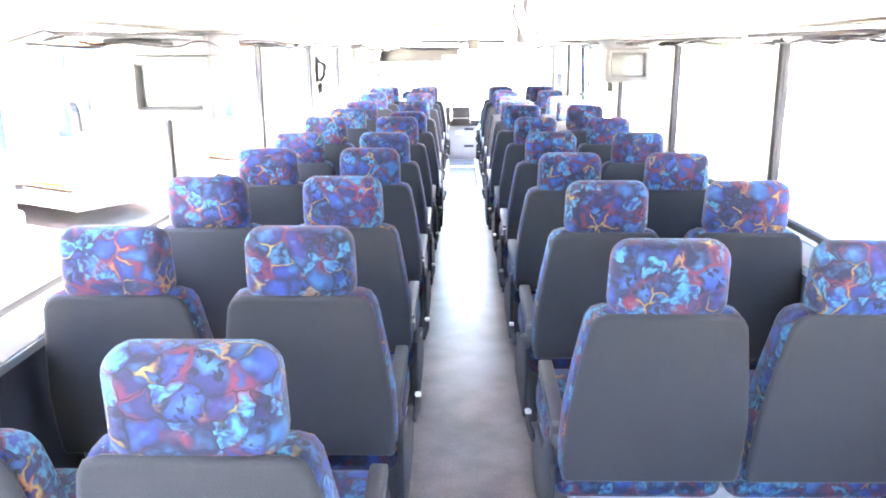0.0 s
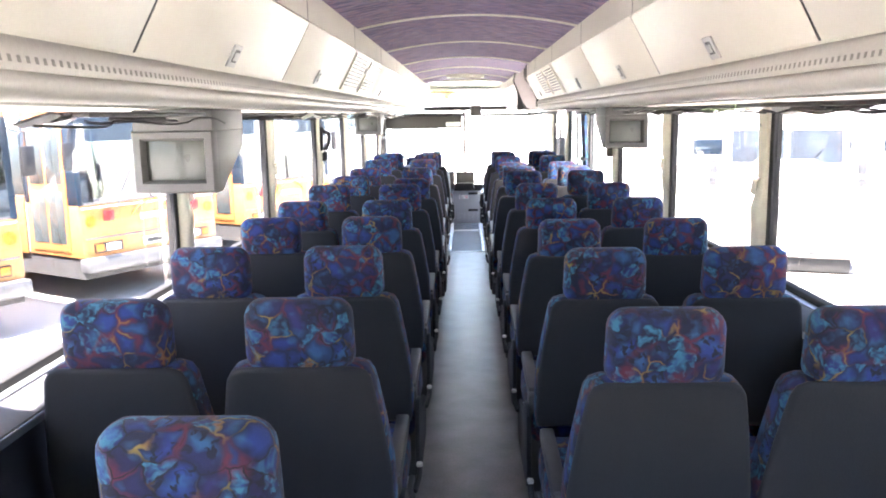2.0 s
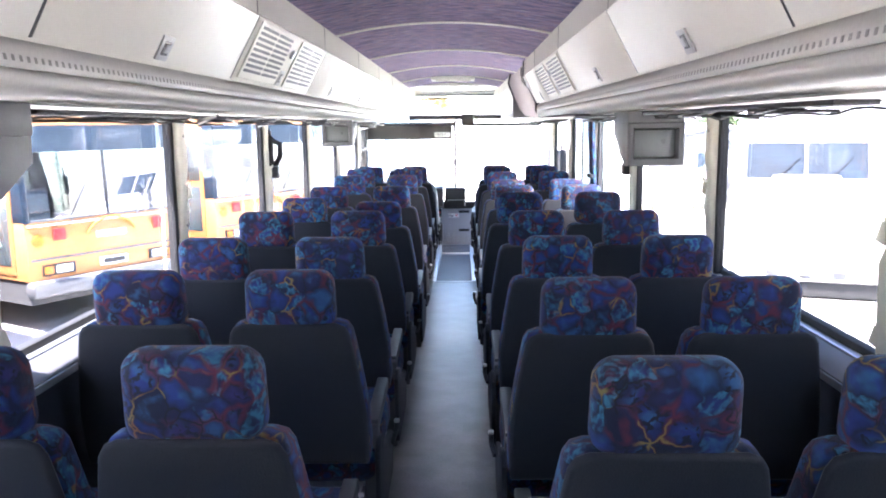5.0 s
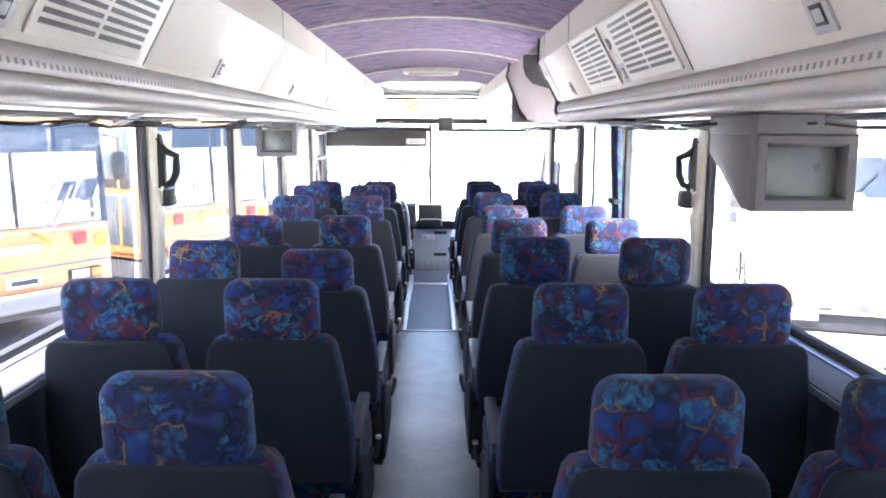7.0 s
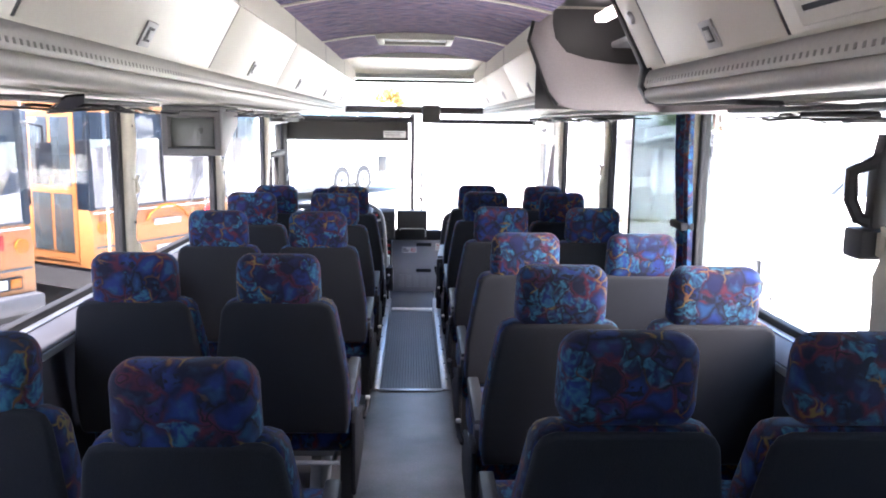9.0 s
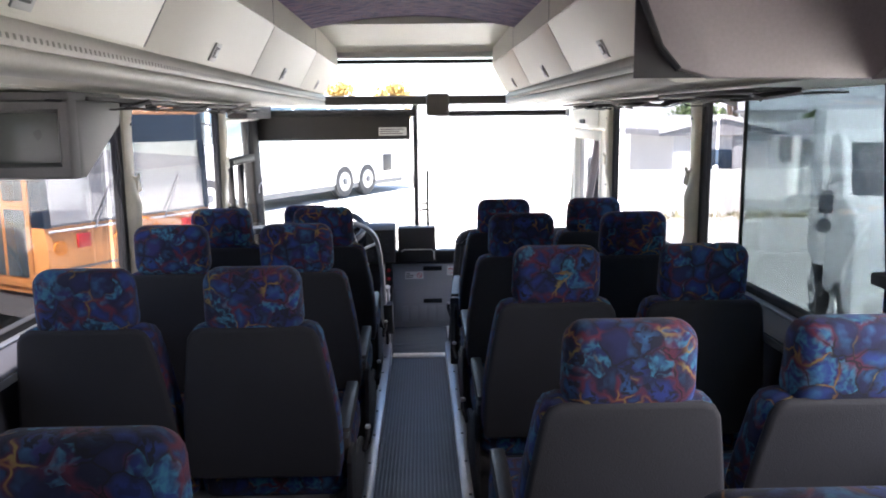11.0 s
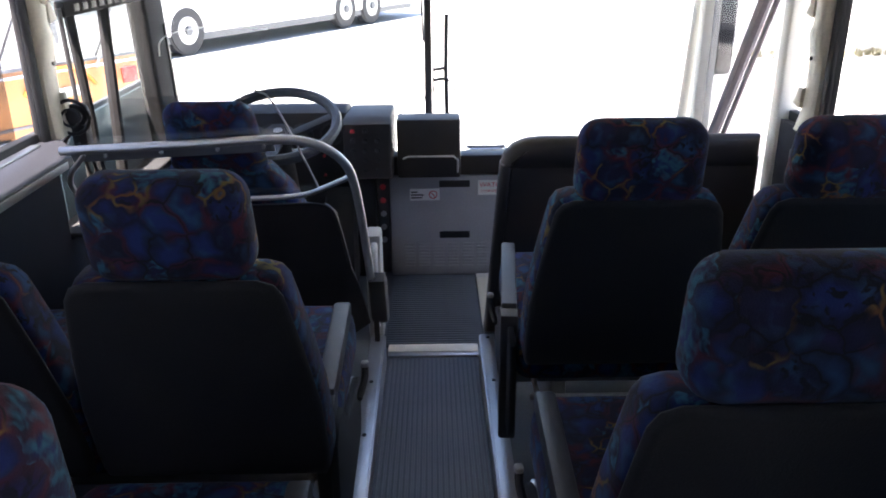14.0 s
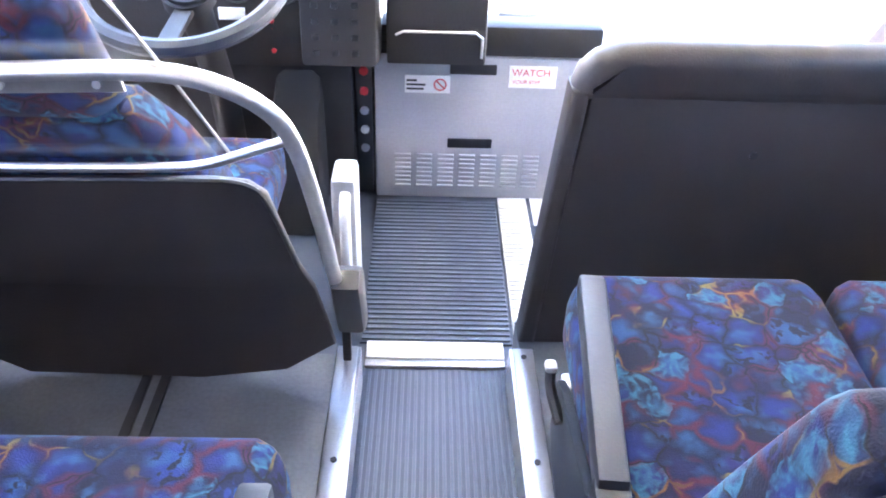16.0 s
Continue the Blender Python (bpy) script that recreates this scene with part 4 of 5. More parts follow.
rib = bmesh.new()
box(rib, (-0.0045, 0, 0), (0.0045, (STEP_Y - RAMP_Y) / math.cos(radians(slope)) - 0.03, 0.005), 0.0018, 1)
ramp_floor = bpy.data.objects["floor_3"]
first = part("rib", rib, MAT_RIB, ramp_floor)
xs = [-0.158 + 0.0158 * k for k in range(21)]
for k, x in enumerate(xs):
    ob = first if k == 0 else new("rib", first.data)
    ob.parent = ramp_floor
    ob.matrix_basis = pose(x, RAMP_Y + 0.015, FLOOR - 0.005, slope)
structure("trim_ramp_start", block((-0.17, RAMP_Y - 0.025, FLOOR), (0.163, RAMP_Y + 0.015, FLOOR + 0.006), 0.002), METAL, "bright metal strip where the ramp begins", "trim")
t = thing("trim_step_nosing", (0, STEP_Y, RAMP_END), "pale step nosing with a metal edge", "step nosing", kind="structure")
part("tread", block((-0.172, 0.004, -0.03), (0.166, 0.065, 0.012), 0.004), NOSING, t)
part("edge_strip", block((-0.172, -0.022, -0.004), (0.166, 0.002, 0.010), 0.003), METAL, t, "bright metal strip")
# lower mat with cross ribs
lowmat = structure("floor_6", block((-0.19, STEP_Y + 0.066, LOW), (0.19, BOX_Y - 0.012, LOW + 0.006)), MAT, "blue-grey cross-ribbed rubber mat before the dashboard", "floor", False)
cr = bmesh.new()
box(cr, (-0.186, -0.006, 0), (0.186, 0.006, 0.005), 0.002, 1)
first = part("rib", cr, MAT_RIB, lowmat)
k, y = 0, STEP_Y + 0.08
while y < BOX_Y - 0.02:
    ob = first if k == 0 else new("rib", first.data)
    ob.parent = lowmat
    ob.matrix_basis = pose(0, y, LOW + 0.006)
    k, y = k + 1, y + 0.0195
strip = structure("trim_mat_edge", block((0.196, STEP_Y + 0.03, LOW), (0.285, BOX_Y - 0.012, LOW + 0.012)), NOSING, "pale ribbed strip beside the mat", "trim", False)
cr = bmesh.new()
box(cr, (0.198, -0.006, 0), (0.283, 0.006, 0.004), 0.0015, 1)
first = part("rib", cr, NOSING, strip)
for k in range(34):
    ob = first if k == 0 else new("rib", first.data)
    ob.parent = strip
    ob.matrix_basis = pose(0, STEP_Y + 0.045 + 0.0195 * k, LOW + 0.012)
# seat track slots in the platform behind the driver
for x in (-0.62, -0.58):
    structure("trim_track_slot_%d" % (1 if x < -0.6 else 2), block((x - 0.010, 9.75, FLOOR), (x + 0.010, 10.95, FLOOR + 0.005)), BLACK, "dark seat track slot in the floor", "trim", False)

# ---- dashboard housing at the end of the aisle ----
t = thing("dash_housing", (0, BOX_Y, LOW), "grey painted metal housing with slots and louvres under the dashboard", "housing")
part("cabinet", block((-0.19, 0.0, 0.0), (0.42, 0.30, 0.475), 0.01), CABINET, t)
part("top_ledge", block((-0.18, -0.006, 0.477), (0.46, 0.09, 0.568), 0.012), DASH, t, "dark ledge")
for z in (0.437, 0.198):
    s = part("finger_slot", block((0.030, -0.004, z - 0.016), (0.166, 0.004, z + 0.016), 0.004), BLACK, t, "dark finger slot")
louvre = bmesh.new()
box(louvre, (0.0, -0.006, 0.0), (0.05, 0.002, 0.006), 0.002, 1)
first = part("louvre", louvre, CABINET, t)
i = 0
for c in range(7):
    for r in range(8):
        ob = first if i == 0 else new("louvre", first.data)
        ob.parent = t
        ob.matrix_basis = pose(-0.13 + 0.066 * c, 0, 0.045 + 0.0155 * r)
        i += 1
lab = part("notice", block((-0.10, -0.003, 0.362), (0.032, 0.001, 0.416)), WHITE, t, "white no-smoking notice")
bars = bmesh.new()
for k, w in enumerate((0.03, 0.055, 0.05)):
    box(bars, (-0.095, -0.0042, 0.398 - 0.013 * k), (-0.095 + w, -0.0032, 0.404 - 0.013 * k))
part("print", bars, BLACK, lab)
part("ban_sign", ring((0.003, -0.004, 0.389), 0.017, 0.0022, 24), RED, lab, "red ban ring")
part("ban_bar", block((-0.018, -0.0045, -0.0018), (0.018, -0.0032, 0.0018), m=Matrix.Translation((0.003, 0, 0.389)) @ pose(0, 0, 0, 0, 45, 0)), RED, lab)
lab = part("notice", block((0.202, -0.003, 0.385), (0.34, 0.001, 0.452)), WHITE, t, "white warning notice with red heading")
writing("WATCH", 0.030, (0.209, -0.0035, 0.422), RED, lab)
writing("YOUR STEP", 0.016, (0.212, -0.0035, 0.398), RED, lab)
# column of small switches on its edge
sw = part("switch_strip", block((-0.245, -0.01, 0.02), (-0.195, 0.12, 0.48), 0.006), BLACK, t, "dark strip with small switches")
for k, m in enumerate((RED, RED, METAL, GREY_TRIM, METAL)):
    part("switch", disc((-0.218, -0.014, 0.43 - 0.062 * k), 0.013, 0.012, "y", 12, 0.003), m, sw)

# ---- dashboard ----
t = thing("dashboard", (0, 0, 0), "dark moulded dashboard with gauges and warning lamps", "dashboard")
part("binnacle", prism([(11.80, 0.43), (11.78, 0.52), (11.83, 0.74), (11.88, 0.765), (12.05, 0.74), (12.08, 0.43)], -0.98, -0.36, "x", 0.015), DASH, t, "dark instrument binnacle")
part("side_console", prism([(11.62, 0.51), (11.64, 0.73), (11.68, 0.755), (12.05, 0.73), (12.05, 0.45), (11.75, 0.47)], -0.36, -0.165, "x", 0.012), DASH, t, "dark side console with switches")
part("cowl", block((-1.12, 11.86, 0.30), (-0.98, 12.08, 0.70), 0.02), DASH, t)
part("windscreen_shelf", prism([(11.94, 0.36), (11.94, 0.40), (12.30, 0.42), (12.30, 0.36)], -1.12, 1.12, "x", 0.008), CABINET, t, "grey shelf under the windscreen")
for k in range(4):
    g = part("gauge", disc((-0.80 + 0.125 * k, 11.802, 0.655), 0.045, 0.012, "y", 24, 0.004), BLACK, t, "round black gauge")
    part("gauge_ring", ring((-0.80 + 0.125 * k, 11.795, 0.655), 0.046, 0.003, 28), GREY_PLASTIC, g)
random.seed(11)
for k in range(14):
    z, y = 0.535 + 0.04 * (k // 3), 11.625 + 0.0036 * (k // 3)
    part("switch", block((-0.33 + 0.05 * (k % 3), y - 0.006, z), (-0.312 + 0.05 * (k % 3), y + 0.01, z + 0.016), 0.003), RED if k == 12 else BLACK, t)
for k in range(5):
    part("warning_lamp", disc((-0.46, 11.79, 0.48 + 0.028 * k), 0.007, 0.01, "y", 8), RED, t, "small red warning lamp")
part("knee_panel", prism([(11.84, -0.02), (11.80, 0.30), (11.84, 0.46), (11.92, 0.46), (11.92, -0.02)], -1.12, -0.25, "x", 0.01), DASH, t, "dark panel under the dashboard")
part("column_boot", prism([(11.60, -0.01), (11.66, 0.30), (11.80, 0.42), (11.83, -0.01)], -0.47, -0.33, "x", 0.03), MATT, t, "dark moulded boot beside the column")
part("label", block((-0.60, 11.785, 0.565), (-0.53, 11.80, 0.595)), WHITE, t, "small white label")
# ticket tray box beside the console
t = thing("fare_tray", (0.0, 11.70, 0.48), "dark upright tray box beside the dashboard", "tray box")
part("case", block((-0.145, 0.0, 0.005), (0.12, 0.13, 0.255), 0.008), DASH, t)
part("lid_edge", tube([(-0.12, -0.006, 0.09), (-0.10, -0.012, 0.102), (0.09, -0.012, 0.102), (0.108, -0.006, 0.085), (0.108, -0.004, 0.03)], 0.004, 6), STEEL, t, "pale wire edge of the lid")
# steering wheel
t = thing("steering_wheel", (-0.60, 11.52, 0.76), "large dark three-spoke steering wheel with worn rim", "steering wheel")
m = pose(0, 0, 0, -68)
part("rim", ring((0, 0, 0), 0.232, 0.021, 56, m), WHEEL, t, "worn dark rim")
hub = disc((0, 0.055, 0), 0.062, 0.05, "y", 24, 0.01)
bmesh.ops.transform(hub, matrix=m, verts=hub.verts)
hb = part("hub", hub, BLACK, t)
badge = disc((0, 0.028, 0), 0.018, 0.008, "y", 20, 0.002)
bmesh.ops.transform(badge, matrix=m, verts=badge.verts)
part("badge", badge, METAL, hb, "small bright oval badge")
for a in (15, 165, 270):
    sp = prism([(0.05, 0.048), (0.225, -0.006), (0.225, 0.008), (0.05, 0.066)], -0.022, 0.022, "z", 0.004)
    bmesh.ops.transform(sp, matrix=m @ pose(0, 0, 0, 0, -a, 0), verts=sp.verts)
    part("spoke", sp, BLACK, t)
part("column", tube([(0, 0.04, -0.06), (0, 0.22, -0.40), (0, 0.28, -0.78)], 0.04, 12), DASH, t)
for x in (-0.06, 0.06):
    part("pedal_%s" % ("left" if x < 0 else "right"), block((x - 0.03, 0.16, -0.77), (x + 0.03, 0.19, -0.65), 0.006), BLACK, t)

# ---- driver's seat, partition and rail ----
SLANT = 0.47                      # the partition leans back over the seats above its knee


def slanted(bm, knee=0.355):
    for v in bm.verts:
        v.co.y -= SLANT * max(v.co.z - knee, 0.0)
    return bm


def slanted_tube(points, r, sides=12, off=0.0):
    return tube([(x, off - SLANT * max(z - 0.355, 0.0), z) for x, z in points], r, sides, smooth_steps=2)


t = thing("driver_seat", (-0.635, 10.69, LOW - 0.015), "blue patterned driver's seat behind a dark partition", "driver seat")
bm = prism([(0.245, 0.40), (0.262, 0.52), (0.250, 0.64), (0.205, 0.76), (0.145, 0.84), (-0.145, 0.84), (-0.205, 0.76), (-0.235, 0.64), (-0.24, 0.52), (-0.22, 0.40)], 0.0, 0.12, "y", 0.035, 4)
for v in bm.verts:
    v.co.y += (0.95 - v.co.z) * 0.42
part("backrest", bm, FABRIC, t)
bm = block((-0.135, -0.005, 0.800), (0.135, 0.100, 1.045), 0.050, 5)
for v in bm.verts:
    v.co.x *= 1.06 - 0.6 * max(v.co.z - 0.84, 0)
    v.co.y += (0.95 - v.co.z) * 0.42
part("headrest", bm, FABRIC, t)
part("seat", block((-0.25, 0.30, 0.32), (0.26, 0.72, 0.46), 0.045, 4), FABRIC, t)
part("pedestal", block((-0.16, 0.36, 0.015), (0.16, 0.66, 0.34), 0.03), BLACK, t, "black suspension pedestal")
t = thing("driver_partition", (0, 10.90, 0), "dark panel behind the driver with tubular steel rail", "partition")
pan = prism([(-0.50, 0.108), (-0.86, 0.116), (-0.95, 0.17), (-1.00, 0.36), (-1.01, 0.67), (-0.37, 0.692), (-0.315, 0.685), (-0.290, 0.655), (-0.268, 0.44), (-0.214, 0.21), (-0.32, 0.135)], -0.010, 0.010, "y", 0.005)
bmesh.ops.bisect_plane(pan, geom=pan.verts[:] + pan.edges[:] + pan.faces[:], plane_co=(0, 0, 0.355), plane_no=(0, 0, 1))
part("panel", slanted(pan), PARTITION, t, "dark leatherette panel")
part("panel_welt", slanted_tube([(-1.00, 0.672), (-0.37, 0.694), (-0.318, 0.687), (-0.291, 0.655), (-0.269, 0.44)], 0.005, 6, -0.010), BLACK, t, "black welt along the panel's edge")
part("rail", slanted_tube([(-1.045, 0.882), (-0.70, 0.898), (-0.42, 0.916), (-0.33, 0.902), (-0.262, 0.857), (-0.228, 0.79), (-0.214, 0.60), (-0.206, 0.36)], 0.0135, 14), STEEL, t, "bent steel tube rail")
part("rail", slanted_tube([(-0.98, 0.872), (-1.062, 0.79), (-1.05, 0.722), (-0.99, 0.700), (-0.45, 0.712), (-0.37, 0.722), (-0.30, 0.755), (-0.235, 0.785)], 0.008, 10), STEEL, t, "thin steel tube rail")
fl = prism([(-1.02, 0.845), (-1.02, 0.88), (-0.44, 0.91), (-0.44, 0.875)], -0.004, 0.003, "y", 0.002)
part("flange", slanted(fl), METAL, t, "flat mounting strip")
for x in (-0.92, -0.76, -0.60, -0.47):
    z = 0.863 + 0.052 * (x + 1.02)
    part("bolt", disc((x, -0.008 - SLANT * (z - 0.355), z), 0.006, 0.008, "y", 10), STEEL, t)
sh = part("shield", slanted(prism([(-0.95, 0.70), (-0.95, 1.03), (-0.47, 1.06), (-0.425, 1.04), (-0.335, 0.735)], 0.016, 0.020, "y")), SCREEN_GLASS, t, "clear plastic shield")
sh.visible_shadow = False
part("shield_edge", slanted_tube([(-0.47, 1.06), (-0.425, 1.04), (-0.335, 0.735)], 0.003, 6, 0.018), METAL, t, "pale edge of the shield")
t = thing("rail_foot", (0, 0, 0), "dark padded foot of the steel rail on the aisle edge", "rail foot")
part("foot_pad", prism([(10.865, 0.375), (10.905, 0.392), (10.975, 0.350), (11.050, 0.150), (10.985, 0.165), (10.945, 0.195)], -0.216, -0.158, "x", 0.010, 2), PARTITION, t, "dark padded foot")
part("stem", block((-0.208, 10.950, FLOOR), (-0.190, 10.975, 0.21), 0.003), PARTITION, t, "dark stem down to the platform")
t = thing("grab_post", (-0.205, 11.29, LOW), "pale grey upright post with white grab bar beside the step", "grab bar")
part("plate", block((-0.045, -0.08, 0.0), (0.012, 0.03, 0.43), 0.012), GREY_TRIM, t)
part("grab_bar", tube([(-0.012, -0.075, 0.06), (-0.012, -0.11, 0.08), (-0.012, -0.11, 0.37), (-0.012, -0.075, 0.395)], 0.013, 10, smooth_steps=1), WHITE, t, "white grab bar")
t = thing("shift_knob", (-1.035, 10.86, 0.705), "orange knob with black levers by the driver's window", "control knob")
part("knob", block((-0.045, -0.04, -0.035), (0.045, 0.04, 0.035), 0.022, 3), ORANGE, t)
for k in range(3):
    part("lever", tube([(-0.02 + 0.02 * k, 0.0, 0.03), (-0.05 + 0.03 * k, 0.0, 0.15)], 0.006, 6), BLACK, t)
part("stalk", block((-0.02, -0.02, -0.725), (0.02, 0.02, -0.03), 0.005), BLACK, t)

# padded partition before the front right seats
t = thing("padded_partition", (0, 11.06, FLOOR), "dark padded partition with rounded top before the front seats", "partition")
o = [(0.215, 0.0), (0.262, 0.56), (0.272, 0.645), (1.10, 0.645), (1.10, 0.0)]
part("panel", prism(o, -0.034, 0.034, "y", 0.010, 2), PARTITION, t)
roll = prism([(0.234, 0.628), (0.244, 0.662), (0.272, 0.690), (0.315, 0.708), (0.36, 0.713), (1.10, 0.713), (1.10, 0.600), (0.232, 0.600)], -0.042, 0.042, "y", 0.034, 5)
part("top_roll", roll, PARTITION, t, "padded roll along the top")
part("side_strip", prism([(0.184, 0.0), (0.232, 0.625), (0.268, 0.632), (0.222, 0.0)], -0.038, 0.038, "y", 0.012, 3), PARTITION, t, "padded strip along the sloping edge")
for z in (0.12, 0.50):
    part("fixing", disc((0.60, -0.036, z), 0.008, 0.006, "y", 10), BLACK, t)

# ---- front end ----
t = thing("wall_front", (0, 0, 0), "white front bulkhead of the coach below the windscreen", "front wall", kind="structure")
part("panel", block((-1.2, 12.30, -0.7), (1.2, 12.38, 0.42)), BUS_WHITE, t)
t = thing("windscreen", (0, 0, 0), "wide two-part curved windscreen with centre posts", "windscreen", kind="structure")
def bow(x):
    return 12.02 + 0.34 * (1 - abs(x / 1.15) ** 2.2)


def pane(x0, x1, z0, z1, back=0.0, name="pane"):
    bm = bmesh.new()
    cols = [x0 + (x1 - x0) * k / 10 for k in range(11)]
    for d in (0.0, 0.005):
        a = [bm.verts.new((x, bow(x) + d, z0)) for x in cols]
        b = [bm.verts.new((x, bow(x) - back + d, z1)) for x in cols]
        for k in range(10):
            bm.faces.new((a[k], a[k + 1], b[k + 1], b[k]))
    ob = part(name, bm, WIN_GLASS, t)
    ob.visible_shadow = False
    return ob


pane(-1.15, -0.03, 0.42, 1.60)
pane(0.03, 1.15, 0.42, 1.60)
pane(-1.15, 1.15, 1.66, 2.03, 0.12, "upper_pane")
part("centre_post", block((-0.031, bow(0) - 0.075, 0.415), (0.004, bow(0) - 0.045, 1.60), 0.007), GREY_PLASTIC, t, "slim grey centre post")
part("post_seal", block((0.007, bow(0) - 0.07, 0.415), (0.014, bow(0) - 0.05, 1.60), 0.002), RUBBER, t, "black seal beside the centre post")
part("cable", tube([(-0.036, bow(0) - 0.09, 1.58), (-0.042, bow(0) - 0.09, 1.2), (-0.034, bow(0) - 0.08, 0.98)], 0.005, 6), BLACK, t, "black cable down the post")
part("header", block((-1.16, 11.98, 1.59), (1.16, 12.08, 1.655), 0.02), DASH, t, "dark header between the windscreens")
for x in (-1.0, 1.0):
    s = 1 if x > 0 else -1
    part("upper_cheek", prism([(11.0, 1.60), (11.0, 2.03), (12.05, 2.03), (12.05, 1.60)], min(s * 1.0, s * 1.22), max(s * 1.0, s * 1.22), "x"), CREAM, t, "cream side of the upper windscreen")
# front corner posts
part("corner_post", prism([(11.72, 1.60), (11.95, 1.60), (12.03, 1.02), (12.09, 0.56), (11.86, 0.56), (11.79, 1.02)], -1.215, -1.135, "x", 0.022, 3), MATT, t, "dark slanted left corner post")
part("post_strip", prism([(11.965, 1.10), (11.985, 1.10), (12.075, 0.58), (12.04, 0.58)], -1.134, -1.128, "x", 0.002), GREY_PLASTIC, t, "grey strip for the lit lower edge of the corner post")
part("corner_post", tube([(1.13, 12.03, 0.30), (1.142, 12.03, 0.61), (1.185, 12.02, 1.385), (1.20, 12.02, 1.66)], 0.034, 10), CREAM, t, "cream right corner post")
part("cord", tube([(-1.13, 11.86, 0.98), (-1.12, 11.84, 1.05), (-1.05, 11.90, 1.08), (-0.90, 12.02, 1.085), (-0.72, 12.10, 1.06)], 0.003, 6, smooth_steps=2), WHITE, t, "thin pale cord hanging from the corner post")
# roller blinds
t = thing("roller_blind", (0, 0, 0), "dark roller blind half down over the windscreen", "blind", "windscreen blinds")
part("roller", tube([(-1.14, 11.96, 1.534), (-0.01, 11.96, 1.534)], 0.026, 12), BLACK, t)
part("cloth", block((-1.14, 11.962, 1.35), (-0.05, 11.966, 1.52)), DASH, t, "dark blind cloth")
part("bottom_bar", block((-1.14, 11.955, 1.343), (-0.05, 11.973, 1.357), 0.004), BLACK, t)
lab = part("notice", block((-0.275, 11.957, 1.372), (-0.075, 11.9605, 1.43)), WHITE, t, "white printed notice")
bars = bmesh.new()
for k, w in enumerate((0.17, 0.14, 0.16)):
    box(bars, (-0.265, 11.9555, 1.414 - 0.015 * k), (-0.265 + w, 11.9568, 1.420 - 0.015 * k))
part("print", bars, GREY_PLASTIC, lab)
t = thing("roller_blind", (0, 0, 0), "rolled-up roller blind at the top of the windscreen", "blind", "windscreen blinds")
part("roller", tube([(0.15, 11.97, 1.524), (1.07, 11.96, 1.524)], 0.022, 12), BLACK, t)
part("end_cap", disc((1.085, 11.96, 1.524), 0.03, 0.03, "x", 12, 0.004), METAL, t)
t = thing("blind_motor", (0.15, 11.94, 1.588), "dark motor box at the middle of the windscreen header", "motor box")
part("case", block((-0.082, -0.045, -0.08), (0.082, 0.05, 0.08), 0.02, 3), DASH, t)
# left quarter window, cream cabinet and door on the right
t = thing("window_driver", (0, 0, 0), "driver's side window with a small sliding pane and grey frame", "window", kind="structure")
part("frame", block((-1.16, 11.02, 1.212), (-1.125, 11.76, 1.262), 0.008), MATT, t, "dark rail of the sliding pane")
for k in range(9):
    part("rail_tooth", block((-1.124, 11.08 + 0.07 * k, 1.226), (-1.120, 11.12 + 0.07 * k, 1.248), 0.002), GREY_PLASTIC, t)
part("frame", tube([(-1.14, 11.10, 0.56), (-1.14, 11.115, 0.86), (-1.14, 11.075, 1.215)], 0.017, 8), MATT, t, "dark slanted post")
part("frame", tube([(-1.14, 11.30, 0.56), (-1.14, 11.325, 0.80), (-1.14, 11.355, 1.215)], 0.021, 8), MATT, t, "dark post")
part("frame", tube([(-1.14, 11.02, 0.56), (-1.14, 11.03, 0.90), (-1.14, 11.01, 1.24)], 0.008, 8), GREY_PLASTIC, t, "thin grey rod")
part("frame", tube([(-1.14, 10.80, 1.487), (-1.14, 12.0, 1.507)], 0.018, 8), STEEL, t, "steel rail over the window")
part("frame", tube([(-1.135, 11.66, 1.26), (-1.135, 11.63, 1.50)], 0.012, 8), MATT, t)
part("pane", block((-1.17, 10.86, 0.57), (-1.166, 11.98, 1.55)), WIN_GLASS, t, "clear side pane", smooth=False).visible_shadow = False
t = thing("wall_fan", (-1.09, 10.90, 0.935), "small black dashboard fan on a post", "fan")
part("motor", disc((0, 0, 0), 0.036, 0.06, "y", 16, 0.012), BLACK, t)
part("cage", ring((0, -0.04, 0), 0.052, 0.006, 24), BLACK, t)
part("cage", ring((0, -0.052, 0), 0.026, 0.004, 20), BLACK, t)
part("bracket", block((-0.03, 0.0, -0.14), (0.02, 0.05, -0.03), 0.012), BLACK, t, "black clamp on the post")
part("stem", tube([(0, 0.02, -0.02), (-0.06, 0.02, -0.08), (-0.09, 0.02, -0.14)], 0.01, 6), BLACK, t)
t = thing("header_box", (0, 0, 0), "dark box over the driver's side window", "locker")
part("body", block((-1.12, 10.97, 1.50), (-1.0, 11.75, 1.64), 0.012), DASH, t)
t = thing("front_locker", (0, 0, 0), "cream locker with a knob over the entrance door", "locker")
part("body", block((1.125, 10.90, 1.415), (1.20, 12.0, 1.63), 0.006), CREAM, t)
part("door", block((1.116, 11.08, 1.43), (1.126, 11.93, 1.60), 0.004), CREAM, t, "cream flap with rounded edges")
part("knob", disc((1.098, 11.50, 1.462), 0.014, 0.03, "x", 14, 0.005), STEEL, t)
part("knob_plate", block((1.112, 11.47, 1.447), (1.117, 11.56, 1.477), 0.003), GREY_PLASTIC, t)
t = thing("door_1", (0, 0, 0), "glazed entrance door with cream frame and diagonal bar", "door", kind="structure")
for y in (11.02, 11.85):
    part("frame", block((1.12, y - 0.035, -0.36), (1.19, y + 0.035, 1.41), 0.01), CREAM, t, "cream door frame")
